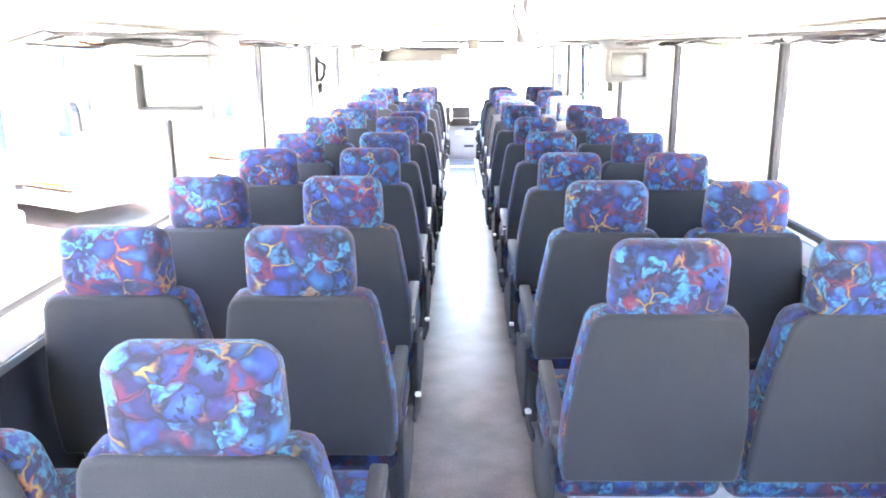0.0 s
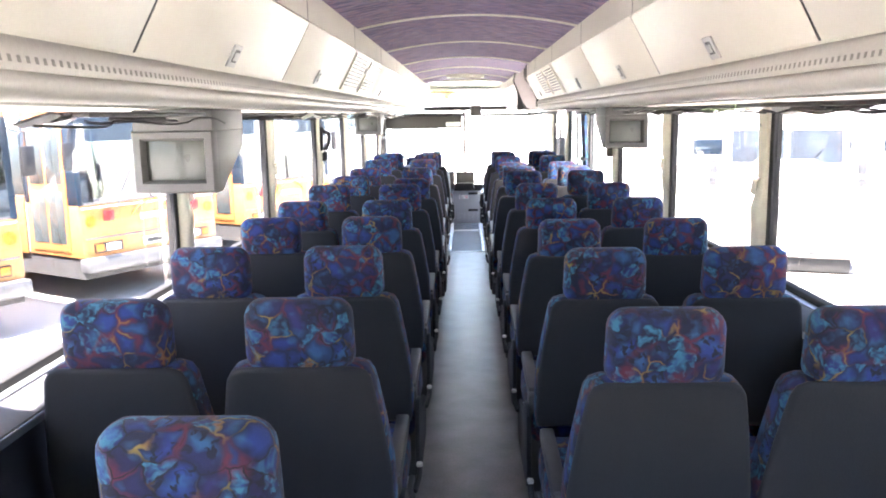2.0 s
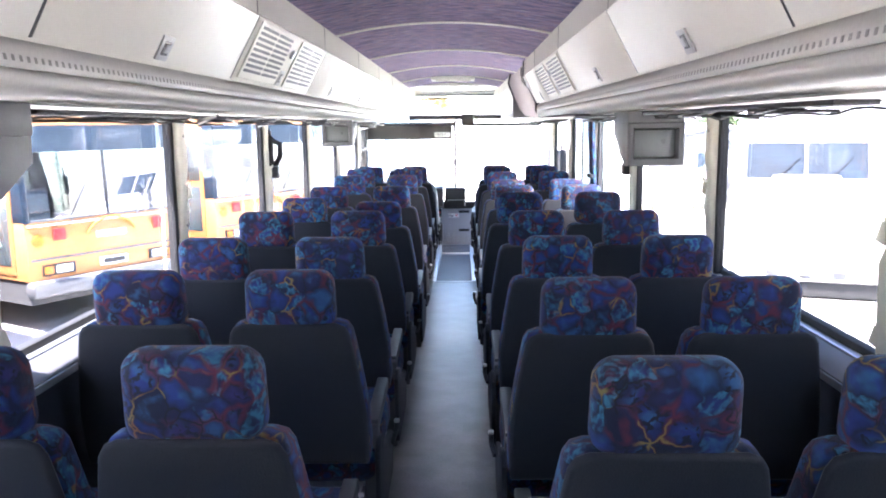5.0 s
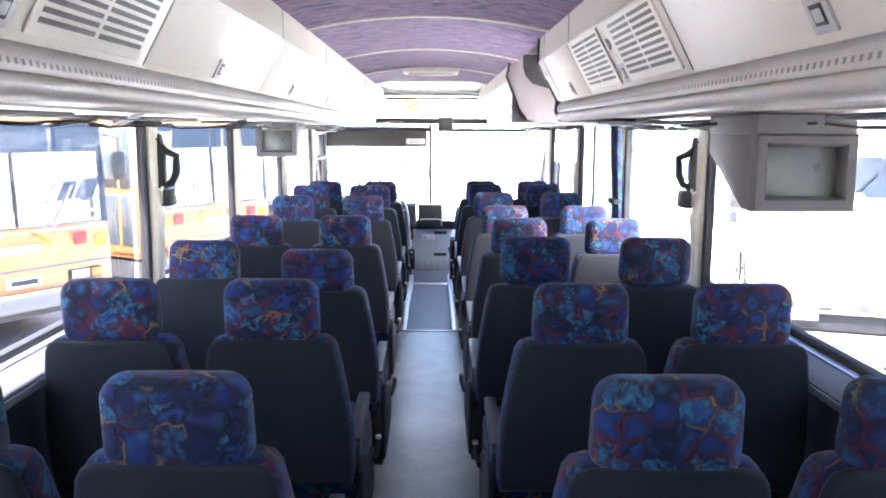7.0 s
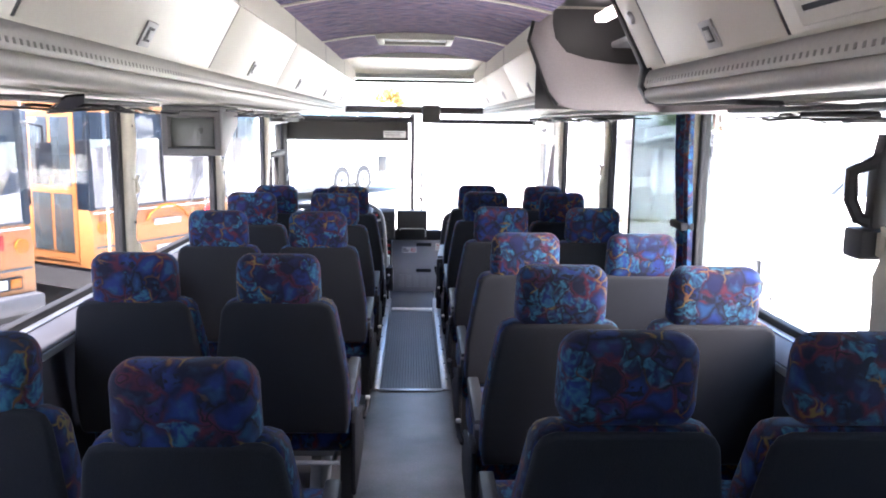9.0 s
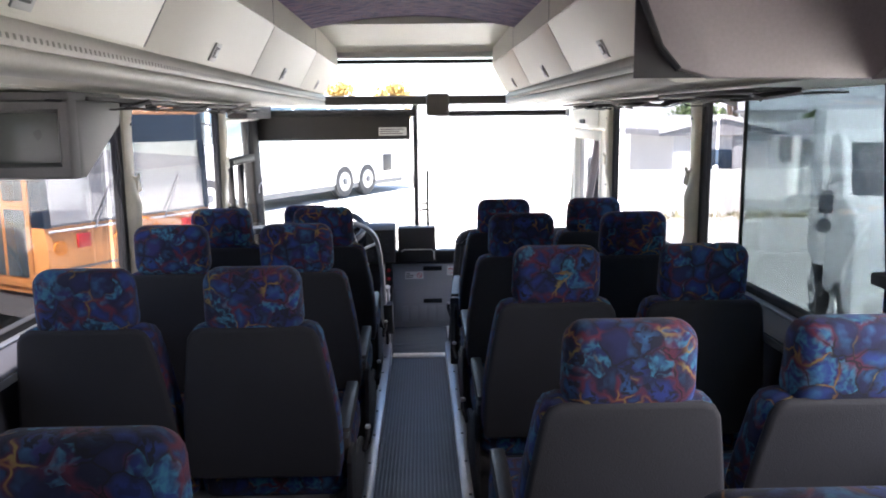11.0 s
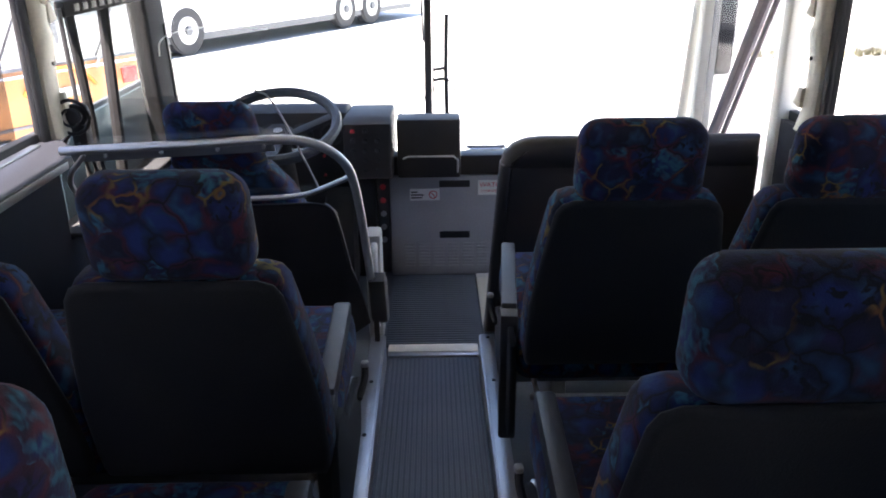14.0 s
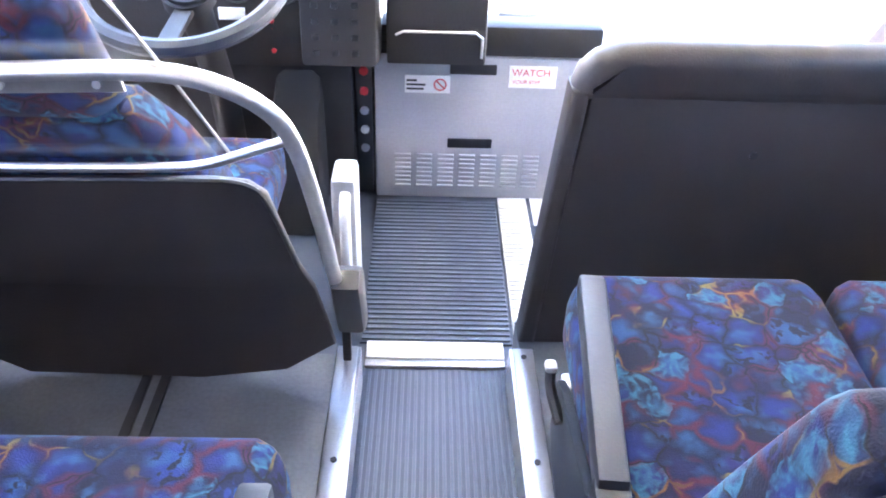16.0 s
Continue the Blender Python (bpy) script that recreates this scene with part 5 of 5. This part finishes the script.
part("frame", block((1.12, 11.056, 1.345), (1.19, 11.814, 1.41), 0.01), CREAM, t)
part("panel", block((1.14, 11.055, -0.36), (1.18, 11.815, 0.42)), CREAM, t)
part("diagonal_bar", tube([(1.145, 11.76, 0.48), (1.145, 11.19, 1.345)], 0.024, 8), FAIRING, t, "mauve-grey diagonal bar")
part("diagonal_bar", tube([(1.142, 11.66, 0.48), (1.142, 11.12, 1.30)], 0.010, 8), FAIRING, t)
part("pane", block((1.158, 11.055, 0.42), (1.162, 11.815, 1.345)), LEFT_GLASS, t, "tinted door pane", smooth=False)
t = thing("outside_mirror", (1.42, 12.48, 0.98), "dark outside mirror on a stalk beside the windscreen", "mirror")
part("head", block((-0.07, -0.05, -0.20), (0.07, 0.05, 0.20), 0.03), BLACK, t)
part("stalk", tube([(0, 0, 0.18), (-0.02, -0.02, 0.38), (-0.10, -0.25, 0.45), (-0.23, -0.44, 0.45)], 0.015, 8), BLACK, t)
t = thing("wiper", (0.078, 12.40, 0.53), "black windscreen wiper with thin arms", "wiper")
part("arm", tube([(0, 0, 0), (-0.006, 0.0, 0.30), (-0.002, 0.0, 0.56)], 0.011, 8), BLACK, t)
for z in (0.25, 0.30):
    part("joint", tube([(-0.065, -0.01, z), (-0.02, -0.01, z + 0.008), (0.004, 0, z)], 0.009, 6), BLACK, t, "black link arm")
part("link", tube([(0.0, 0, 0.26), (0.07, 0, 0.15), (0.30, 0, -0.10)], 0.004, 5), BARE, t, "thin wire")
part("link", tube([(-0.05, 0, 0.22), (-0.15, 0, 0.13), (-0.26, 0, 0.07)], 0.004, 5), BARE, t, "thin wire")
t = thing("shelf_tray", (0.255, 12.08, 0.418), "pale blue-grey tray with a rounded rim under the windscreen", "tray")
part("dish", block((-0.085, -0.06, -0.01), (0.085, 0.08, 0.085), 0.02, 3), TRAY, t, "pale blue dish")
part("rim", tube([(-0.09, -0.065, 0.088), (-0.075, -0.07, 0.105), (0.075, -0.07, 0.105), (0.09, -0.065, 0.088), (0.09, 0.07, 0.088), (-0.09, 0.07, 0.088), (-0.09, -0.065, 0.088)], 0.008, 8), GREY_TRIM, t, "pale rim")

# ---- outside ----
structure("ground", block((-600, -300, GROUND - 0.2), (600, 900, GROUND)), ASPHALT, "sunlit pale concrete yard", "ground", False)


def wheel(parent, x, y, r=0.5, axis="y", w=0.28):
    tyre = part("wheel", disc((x, y, r), r, w, axis, 28, 0.04), TYRE, parent, "black tyre")
    off = -w / 2 - 0.006 if axis == "y" else w / 2 + 0.006
    c = (x, y + off, r) if axis == "y" else (x + off, y, r)
    part("rim", disc(c, r * 0.56, 0.02, axis, 24, 0.005), RIM, tyre, "metal rim")
    part("hub", disc((c[0], c[1] + (off / abs(off)) * 0.03, c[2]) if axis == "y" else (c[0] + 0.03, c[1], c[2]), r * 0.2, 0.06, axis, 14, 0.008), BUMPER, tyre)
    return tyre


def city_bus(place, turn, paint, label, group):
    """A parked bus whose front looks along +x, standing on the ground; its front face is at x = 0."""
    t = thing("parked_bus", place, label, "bus", group, turn=turn)
    LIFT = 0.255                 # the body stands this much higher on its axles
    L, W, H = 10.5, 1.25, 2.82
    part("body", prism([(-L, 0.42), (-L, H - 0.1), (-L + 0.15, H), (-1.28, H), (-1.28, 0.42)], -W + 0.012, W - 0.012, "y", 0.05, 2), BUS_WHITE, t, "white body sides and roof")
    for side in (-1, 1):
        part("side_band", block((-L + 0.05, side * W - 0.012, 0.42), (-1.32, side * W + 0.004, 1.27), 0.006), paint, t, "painted lower side")
        part("side_rail", block((-L + 0.05, side * W - 0.012, 0.84), (-1.32, side * W + 0.012, 0.88), 0.006), BUMPER, t, "rubbing strip")
    # front end, hollow behind the windscreen
    part("front_panel", prism([(-1.30, 0.42), (-1.30, 1.20), (-0.05, 1.20), (0.0, 0.95), (0.0, 0.42)], -W, W, "y", 0.04, 2), paint, t, "painted front panel")
    part("front_header", prism([(-1.30, 2.42), (-1.30, H), (-0.35, H), (-0.14, H - 0.12), (-0.10, 2.42)], -W, W, "y", 0.03, 2), paint, t, "painted header over the windscreen")
    for side in (-1, 1):
        lo, hi = min(side * 1.15, side * W), max(side * 1.15, side * W)
        part("corner_post", prism([(-1.30, 1.18), (-0.03, 1.18), (-0.10, 2.44), (-1.30, 2.44)], lo, hi, "y", 0.02), VISOR, t, "dark navy corner post")
    part("cab_lining", block((-1.275, -1.15, 1.19), (-1.24, 1.15, 2.42)), GREY_TRIM, t, "pale lining behind the driver")
    part("dashboard", prism([(-0.62, 1.19), (-0.55, 1.36), (-0.30, 1.42), (-0.12, 1.26), (-0.10, 1.19)], -1.1, 1.1, "y", 0.03), TYRE, t, "dark dashboard")
    for y0, y1, z1 in ((-0.86, -0.24, 1.70), (0.26, 0.84, 1.62)):
        part("seat_back", prism([(-1.06, 1.15), (-1.10, z1), (-0.98, z1 + 0.02), (-0.92, 1.15)], y0, y1, "y", 0.05, 3), VISOR, t, "blue-grey seat back")
    part("crest", tube([(0.008, -0.38 + 0.76 * k / 10, 0.97 + 0.20 * math.sin(math.pi * k / 10) ** 0.7) for k in range(11)], 0.016, 6), LENS_AMBER, t, "raised arch over the sign board")
    part("sign", block((-0.01, -0.24, 0.90), (0.012, 0.24, 0.985), 0.005), LENS_CLEAR, t, "pale sign board")
    part("skirt", block((-L + 0.05, -W + 0.03, 0.12), (-0.03, W - 0.03, 0.44)), TYRE, t, "dark underside")
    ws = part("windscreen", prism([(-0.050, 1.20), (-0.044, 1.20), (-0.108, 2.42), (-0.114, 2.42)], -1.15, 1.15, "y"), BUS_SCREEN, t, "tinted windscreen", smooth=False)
    part("belt_line", block((-0.03, -1.2, 1.130), (0.0, 1.2, 1.152), 0.004), LENS_CLEAR, t, "pale line under the windscreen")
    part("divider", prism([(-0.052, 1.20), (-0.030, 1.20), (-0.094, 2.42), (-0.116, 2.42)], -0.018, 0.018, "y"), BLACK, ws)
    part("gasket", block((-0.066, -1.15, 1.185), (-0.026, 1.15, 1.215), 0.006), BUMPER, ws, "grey windscreen gasket")
    for y in (-0.62, 0.42):
        part("wiper", tube([(0.0, y, 1.12), (-0.02, y + 0.12, 1.30), (-0.055, y + 0.34, 1.66)], 0.012, 6), BUMPER, ws, "wiper")
    part("visor_band", prism([(-0.100, 2.08), (-0.074, 2.08), (-0.096, 2.42), (-0.122, 2.42)], -1.148, 1.148, "y"), VISOR, t, "dark tinted band along the windscreen top")
    part("dash_line", block((-0.02, -1.20, 0.685), (0.012, 1.20, 0.715), 0.006), BUMPER, t, "grey strip over the headlamps")
    part("bumper", block((-0.10, -1.26, 0.22), (0.14, 1.26, 0.43), 0.05), BUMPER, t, "dull metal bumper")
    for y in (-1, 1):
        part("lamp", block((-0.01, y * 0.79 - 0.085, 0.925), (0.03, y * 0.79 + 0.085, 1.085), 0.01), LENS_RED, t, "red square lamp")
        part("signal", disc((0.004, y * 1.09, 0.95), 0.085, 0.03, "x", 18, 0.008), LENS_AMBER, t, "round amber signal")
        lp = part("headlamp", block((-0.01, y * 0.83 - 0.235, 0.48), (0.026, y * 0.83 + 0.235, 0.625), 0.01), BLACK, t, "headlamp housing")
        part("lens", block((0.02, y * 0.76 - 0.12, 0.50), (0.034, y * 0.76 + 0.12, 0.605), 0.006), LENS_CLEAR, lp, "clear headlamp lens")
        part("indicator", block((0.02, y * 0.98 - 0.065, 0.50), (0.034, y * 0.98 + 0.065, 0.605), 0.006), LENS_AMBER, lp, "amber indicator")
        part("mirror", block((0.02, y * 1.38 - 0.09, 1.70), (0.10, y * 1.38 + 0.09, 2.08), 0.03), BLACK, t, "black mirror")
        part("mirror_arm", tube([(-0.05, y * 1.2, 2.3), (0.08, y * 1.36, 2.25), (0.06, y * 1.38, 2.05)], 0.014, 6), BLACK, t)
    part("plate", block((0.0, -0.22, 0.50), (0.03, 0.22, 0.62), 0.006), LENS_CLEAR, t, "pale number board")
    part("plate_bar", block((0.028, -0.17, 0.53), (0.034, 0.17, 0.59)), BLACK, t)
    for side in (-1, 1):
        for k in range(6):
            x = -1.9 - 1.38 * k
            part("window", block((x - 0.6, side * (W + 0.004) - 0.008, 1.30), (x + 0.6, side * (W + 0.004) + 0.008, 2.25), 0.006), BUS_GLASS, t, "dark side window")
        for x in (-2.35, -8.0):
            wheel(t, x, side * (W - 0.12), 0.52).location.z = -LIFT
    # folding door on the right-hand side
    d = part("door", block((-1.15, -W - 0.02, 0.50), (-0.25, -W + 0.01, 2.45), 0.01), paint, t, "folding door")
    for x in (-1.10, -0.68):
        for z0, z1 in ((0.62, 1.38), (1.48, 2.36)):
            part("door_pane", block((x, -W - 0.028, z0), (x + 0.36, -W - 0.016, z1), 0.005), BUS_GLASS, d)
    for c in t.children:
        c.location.z += LIFT
    return t


BUS_TURN = -30
BUS_ROW = [(-4.83 + 1.38 * k, 12.55 + 3.45 * k) for k in (0, -3, -2, -1, 1)]
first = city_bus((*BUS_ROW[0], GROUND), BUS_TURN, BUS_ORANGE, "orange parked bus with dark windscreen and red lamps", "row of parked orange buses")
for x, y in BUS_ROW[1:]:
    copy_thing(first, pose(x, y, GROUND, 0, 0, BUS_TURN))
# white truck beside the coach; its front looks along +x
t = thing("parked_truck", (5.2, 13.5, GROUND), "white parked truck with a louvred nose and mirrors", "truck", turn=-109)
part("cab", prism([(-1.9, 0.5), (-1.9, 2.30), (-1.7, 2.42), (-1.15, 2.36), (-0.85, 1.75), (-0.12, 1.60), (-0.02, 1.45), (0.0, 0.55)], -0.98, 0.98, "y", 0.06, 3), BUS_WHITE, t, "white cab")
part("nose", prism([(-0.9, 1.70), (-0.75, 1.80), (-0.15, 1.68), (-0.06, 1.58), (-0.1, 1.5)], -0.5, 0.5, "y", 0.05, 3), BUS_WHITE, t, "raised white nose")
ws = part("windscreen", prism([(-0.85, 1.74), (-0.77, 1.74), (-1.06, 2.29), (-1.14, 2.29)], -0.88, 0.88, "y", 0.006), TRUCK_GLASS, t, "dark windscreen")
part("divider", prism([(-0.80, 1.73), (-0.755, 1.73), (-1.05, 2.30), (-1.09, 2.30)], -0.02, 0.02, "y"), BUS_WHITE, ws)
for y in (-0.4, 0.35):
    part("wiper", tube([(-0.75, y, 1.75), (-0.92, y + 0.3, 2.05)], 0.01, 6), BLACK, ws)
part("box_body", block((-2.9, -1.05, 0.75), (-1.95, 1.05, 2.65), 0.05), BUS_WHITE, t, "white box body")
bp = part("bumper", block((-0.05, -1.05, 0.26), (0.12, 1.05, 0.55), 0.05, 3), BUS_WHITE, t, "white moulded bumper")
for y in (-0.46, 0.46):
    part("fog_lamp", block((0.11, y - 0.085, 0.31), (0.135, y + 0.085, 0.43), 0.012), BUMPER, bp, "square fog lamp in a dark surround")
part("tow_slot", block((0.11, -0.08, 0.31), (0.13, 0.08, 0.36), 0.01), TYRE, bp)
part("plate", block((0.115, -0.42, 0.17), (0.13, -0.08, 0.28), 0.006), LENS_CLEAR, bp, "pale plate")
part("under_bumper_shade", block((-0.10, -1.0, 0.02), (0.06, 1.0, 0.27), 0.03), TYRE, t, "dark block for the shadow under the bumper")
part("panel_seam", block((-0.01, -1.0, 0.572), (0.008, 1.0, 0.586)), GREY_TRIM, t, "joint over the bumper")
for r in range(7):
    part("louvre", block((-0.01, -0.42, 0.84 + 0.055 * r), (0.015, 0.42, 0.862 + 0.055 * r), 0.005), GREY_TRIM, t, "grey louvre")
for y in (-0.72, 0.72):
    lp = part("headlamp", block((-0.01, y - 0.13, 0.60), (0.02, y + 0.13, 0.74), 0.01), GREY_TRIM, t, "headlamp")
    part("lens", disc((0.022, y, 0.67), 0.055, 0.01, "x", 16), LENS_CLEAR, lp)
    s = 1 if y > 0 else -1
    part("mirror", block((-0.72, s * 1.16 - 0.07, 1.55), (-0.64, s * 1.16 + 0.07, 1.80), 0.03), BUMPER, t, "grey mirror")
    part("mirror", disc((-0.66, s * 1.17, 1.42), 0.08, 0.05, "x", 16, 0.01), BUMPER, t, "round mirror")
    part("mirror_arm", tube([(-0.9, s * 0.98, 1.9), (-0.68, s * 1.16, 1.85), (-0.68, s * 1.16, 1.38)], 0.012, 6), BUMPER, t)
    for x in (-0.75, -2.4):
        wheel(t, x, s * 0.86, 0.42)
# white touring coach ahead
t = thing("touring_coach", (-7.47, 29.2, GROUND), "long white touring coach with twin rear wheels", "coach", turn=61)
part("body", prism([(-2.8, 0.45), (-2.8, 2.9), (-2.5, 3.3), (9.4, 3.3), (9.65, 3.0), (9.65, 0.45)], -2.55, 0.0, "y", 0.06), BUS_WHITE, t, "white body")
part("skirt", block((-2.6, -2.5, 0.30), (9.5, -0.05, 0.46)), BUMPER, t, "grey block for the pale shadow under the body")
for z in (1.62, 1.40):
    part("belt_line", block((-2.78, -2.56, z), (9.63, -2.545, z + 0.035)), GREY_TRIM, t, "grey belt line")
for k in range(6):
    part("window", block((-2.3 + 1.8 * k, -2.57, 1.95), (-0.65 + 1.8 * k, -2.54, 2.95), 0.01), BUS_GLASS, t, "dark side window")
for k in range(5):
    part("locker_joint", block((-0.6 + 1.15 * k, -2.556, 0.5), (-0.585 + 1.15 * k, -2.546, 1.38)), GREY_TRIM, t)
part("vent", block((8.05, -2.57, 0.75), (8.65, -2.545, 1.35), 0.01), BLACK, t, "dark engine vent")
for x in (-0.65, 5.63, 7.02):
    wheel(t, x, -2.42, 0.55)

# buildings, fence, trees and hills
def shed(place, size, label, turn=0, rise=0.09, fascia=False, openings=True):
    w, d, h = size[0], size[1], size[2] + 0.1
    t = thing("low_building", place, label, "building", turn=turn)
    part("wall", block((-w / 2, -d / 2, 0), (w / 2, d / 2, h)), WALL_PLASTER, t, smooth=False)
    part("roof", prism([(-w / 2 - 0.5, h), (0, h + w * rise), (w / 2 + 0.5, h), (w / 2 + 0.5, h - 0.18), (-w / 2 - 0.5, h - 0.18)], -d / 2 - 0.15, d / 2 + 0.4, "y"), ROOF_SHEET, t, "grey shallow roof", smooth=False)
    if fascia:
        part("fascia", prism([(-w / 2 - 0.5, h + 0.01), (0, h + w * rise + 0.01), (w / 2 + 0.5, h + 0.01), (w / 2 + 0.5, h - 0.12), (0, h + w * rise - 0.12), (-w / 2 - 0.5, h - 0.12)], -d / 2 - 0.20, -d / 2 - 0.154, "y"), BUS_WHITE, t, "white fascia board", smooth=False)
    for k in range(int(w // 2.4) if openings else 0):
        x = -w / 2 + 1.3 + 2.4 * k
        wd = part("window", block((x - 0.55, -d / 2 - 0.03, h * 0.38), (x + 0.55, -d / 2 + 0.05, h * 0.72), 0.01), VISOR, t, "dark window")
        part("sill", block((x - 0.65, -d / 2 - 0.09, h * 0.36), (x + 0.65, -d / 2 - 0.0, h * 0.38)), WHITE, wd)
    part("door", block((w * 0.12, -d / 2 - 0.04, 0), (w * 0.12 + 1.0, -d / 2 + 0.05, 2.1), 0.01), ROOF_SHEET, t, "grey door")
    return t


gable_house = shed((9.1, 32.9, GROUND), (2.9, 5, 2.08), "white low building with a shallow gable roof", 0, 0.15, True)
part("gable", prism([(-1.4, 2.0), (0, 2.46), (1.4, 2.0)], -2.53, -2.45, "y"), VISOR, gable_house, "dark plate for the shaded gable under the roof", smooth=False)
shed((17.5, 38, GROUND), (7, 8, 1.7), "pale low building behind a fence")
shed((22.4, 58, GROUND), (2.0, 4, 2.8), "pale flat house beyond the low buildings", 0, 0.0)
shed((27, -8, GROUND), (8, 40, 3.4), "long pale building across the yard", -90, openings=False)
shed((22, 19, GROUND), (7, 9, 2.6), "white low building behind the side fence", -90, openings=False)
shed((-14, 62, GROUND), (22, 8, 3.4), "pale low building across the yard")
shed((-34, 34, GROUND), (8, 26, 3.4), "pale low building beyond the parked buses", 0)
t = thing("yard_fence", (0, 0, GROUND), "long whitewashed board fence at the edge of the yard", "fence")
board = bmesh.new()
box(board, (-1.18, -0.03, 0), (1.18, 0.03, 1.2), 0.01, 1)
first = part("board", board, FENCE, t)
RUNS = [(6.5 + 2.4 * k, 27.0, 0) for k in range(13)] + [(-13.0, 26.0 + 2.4 * k, 90) for k in range(13)] + [(15.5, 4.0 + 2.4 * k, 90) for k in range(10)]
for k, (x, y, turn) in enumerate(RUNS):
    ob = first if k == 0 else new("board", first.data)
    ob.parent = t
    ob.matrix_basis = pose(x, y, 0, 0, 0, turn)
    po = part("post", block((-1.25, -0.06, 0), (-1.15, 0.06, 1.3), 0.01), FENCE, t)
    po.matrix_basis = ob.matrix_basis.copy()
random.seed(21)
verts, faces = [], []
for k in range(2600):
    x, y = (random.uniform(5.5, 36), 26.5 + random.gauss(0, 0.28)) if k % 2 else (15.0 + random.gauss(0, 0.28), random.uniform(3, 27))
    a, hgt, w = random.uniform(0, 6.28), random.uniform(0.05, 0.22), random.uniform(0.03, 0.08)
    b = len(verts)
    verts += [(x - w * math.cos(a), y - w * math.sin(a), GROUND), (x + w * math.cos(a), y + w * math.sin(a), GROUND), (x + 0.06 * math.sin(a), y + 0.06 * math.cos(a), GROUND + hgt)]
    faces.append((b, b + 1, b + 2))
me = bpy.data.meshes.new("dry_weeds")
me.from_pydata(verts, [], faces)
me.materials.append(WEEDS)
tagged(new("dry_weeds", me), "strip of dry yellow weeds along the fence foot", "weeds", kind="stuff")


def tree(place, h, spread, leaf, label, palm=False, seed=1):
    rnd = random.Random(seed)
    t = thing("palm_tree" if palm else "tree", place, label, "tree")
    trunk = bmesh.new()
    pts = [(0.15 * math.sin(k), 0.1 * math.cos(k), h * (0.96 if palm else 0.55) * k / 5) for k in range(6)]
    tube(pts, 0.16 if palm else 0.2, 8, trunk)
    tips = []
    if not palm:
        for k in range(7):
            a, z = rnd.uniform(0, 6.28), h * rnd.uniform(0.35, 0.55)
            tip = (spread * 0.6 * math.cos(a), spread * 0.6 * math.sin(a), z + h * rnd.uniform(0.15, 0.35))
            tube([(0, 0, z), tuple(0.5 * c for c in tip[:2]) + ((z + tip[2]) / 2 + 0.2,), tip], 0.06, 5, trunk)
            tips.append(Vector(tip))
    part("trunk", trunk, BARK, t)
    verts, faces = [], []
    if palm:
        for k in range(34):
            a, drop = rnd.uniform(0, 6.28), rnd.uniform(-0.5, 0.9)
            for s in range(5):
                for side in (-1, 1):
                    u0, u1 = s / 5 * spread, (s + 1) / 5 * spread
                    z0, z1 = h + 0.5 * u0 - drop * 0.45 * u0 * u0, h + 0.5 * u1 - drop * 0.45 * u1 * u1
                    b = len(verts)
                    wv = Vector((-math.sin(a), math.cos(a), -0.3)) * 0.16 * side
                    verts += [(u0 * math.cos(a), u0 * math.sin(a), z0), (u1 * math.cos(a), u1 * math.sin(a), z1), (u1 * math.cos(a) + wv.x, u1 * math.sin(a) + wv.y, z1 + wv.z), (u0 * math.cos(a) + wv.x, u0 * math.sin(a) + wv.y, z0 + wv.z)]
                    faces.append((b, b + 1, b + 2, b + 3))
    else:
        for tip in tips + [Vector((0, 0, h * 0.8))] * 3:
            c = tip + Vector([rnd.uniform(-0.3, 0.3) * spread for _ in range(3)])
            for k in range(150):
                d = Vector([rnd.gauss(0, 0.26 * spread) for _ in range(3)])
                d.z *= 0.7
                p, s = c + d, rnd.uniform(0.07, 0.2)
                u = Vector([rnd.uniform(-1, 1) for _ in range(3)]).normalized()
                v = u.orthogonal().normalized()
                b = len(verts)
                verts += [p + u * s, p + v * s * 0.6, p - u * s, p - v * s * 0.6]
                faces.append((b, b + 1, b + 2, b + 3))
    me = bpy.data.meshes.new("crown")
    me.from_pydata([tuple(v) for v in verts], [], faces)
    me.materials.append(leaf)
    ob = new("crown", me)
    ob.parent = t
    return t


tree((20.7, 60, GROUND), 4.0, 0.62, LEAF, "tall thin palm tree beyond the fence", True, 3)
tree((21.5, 61, GROUND), 3.65, 0.6, LEAF, "tall thin palm tree beyond the fence", True, 4)
tree((19.4, 63, GROUND), 3.7, 1.5, LEAF, "dark green round tree beyond the buildings", False, 5)
tree((21.2, 64, GROUND), 3.2, 1.3, LEAF, "dark green round tree beyond the buildings", False, 9)
tree((26.6, 60, GROUND), 3.1, 0.95, LEAF, "dark green tree beyond the buildings", False, 6)
tree((-6.5, 75, GROUND), 6.4, 1.1, LEAF_DRY, "yellowing tree on the far side of the yard", False, 7)
tree((-1.9, 78, GROUND), 6.4, 1.5, LEAF_DRY, "yellowing tree on the far side of the yard", False, 8)
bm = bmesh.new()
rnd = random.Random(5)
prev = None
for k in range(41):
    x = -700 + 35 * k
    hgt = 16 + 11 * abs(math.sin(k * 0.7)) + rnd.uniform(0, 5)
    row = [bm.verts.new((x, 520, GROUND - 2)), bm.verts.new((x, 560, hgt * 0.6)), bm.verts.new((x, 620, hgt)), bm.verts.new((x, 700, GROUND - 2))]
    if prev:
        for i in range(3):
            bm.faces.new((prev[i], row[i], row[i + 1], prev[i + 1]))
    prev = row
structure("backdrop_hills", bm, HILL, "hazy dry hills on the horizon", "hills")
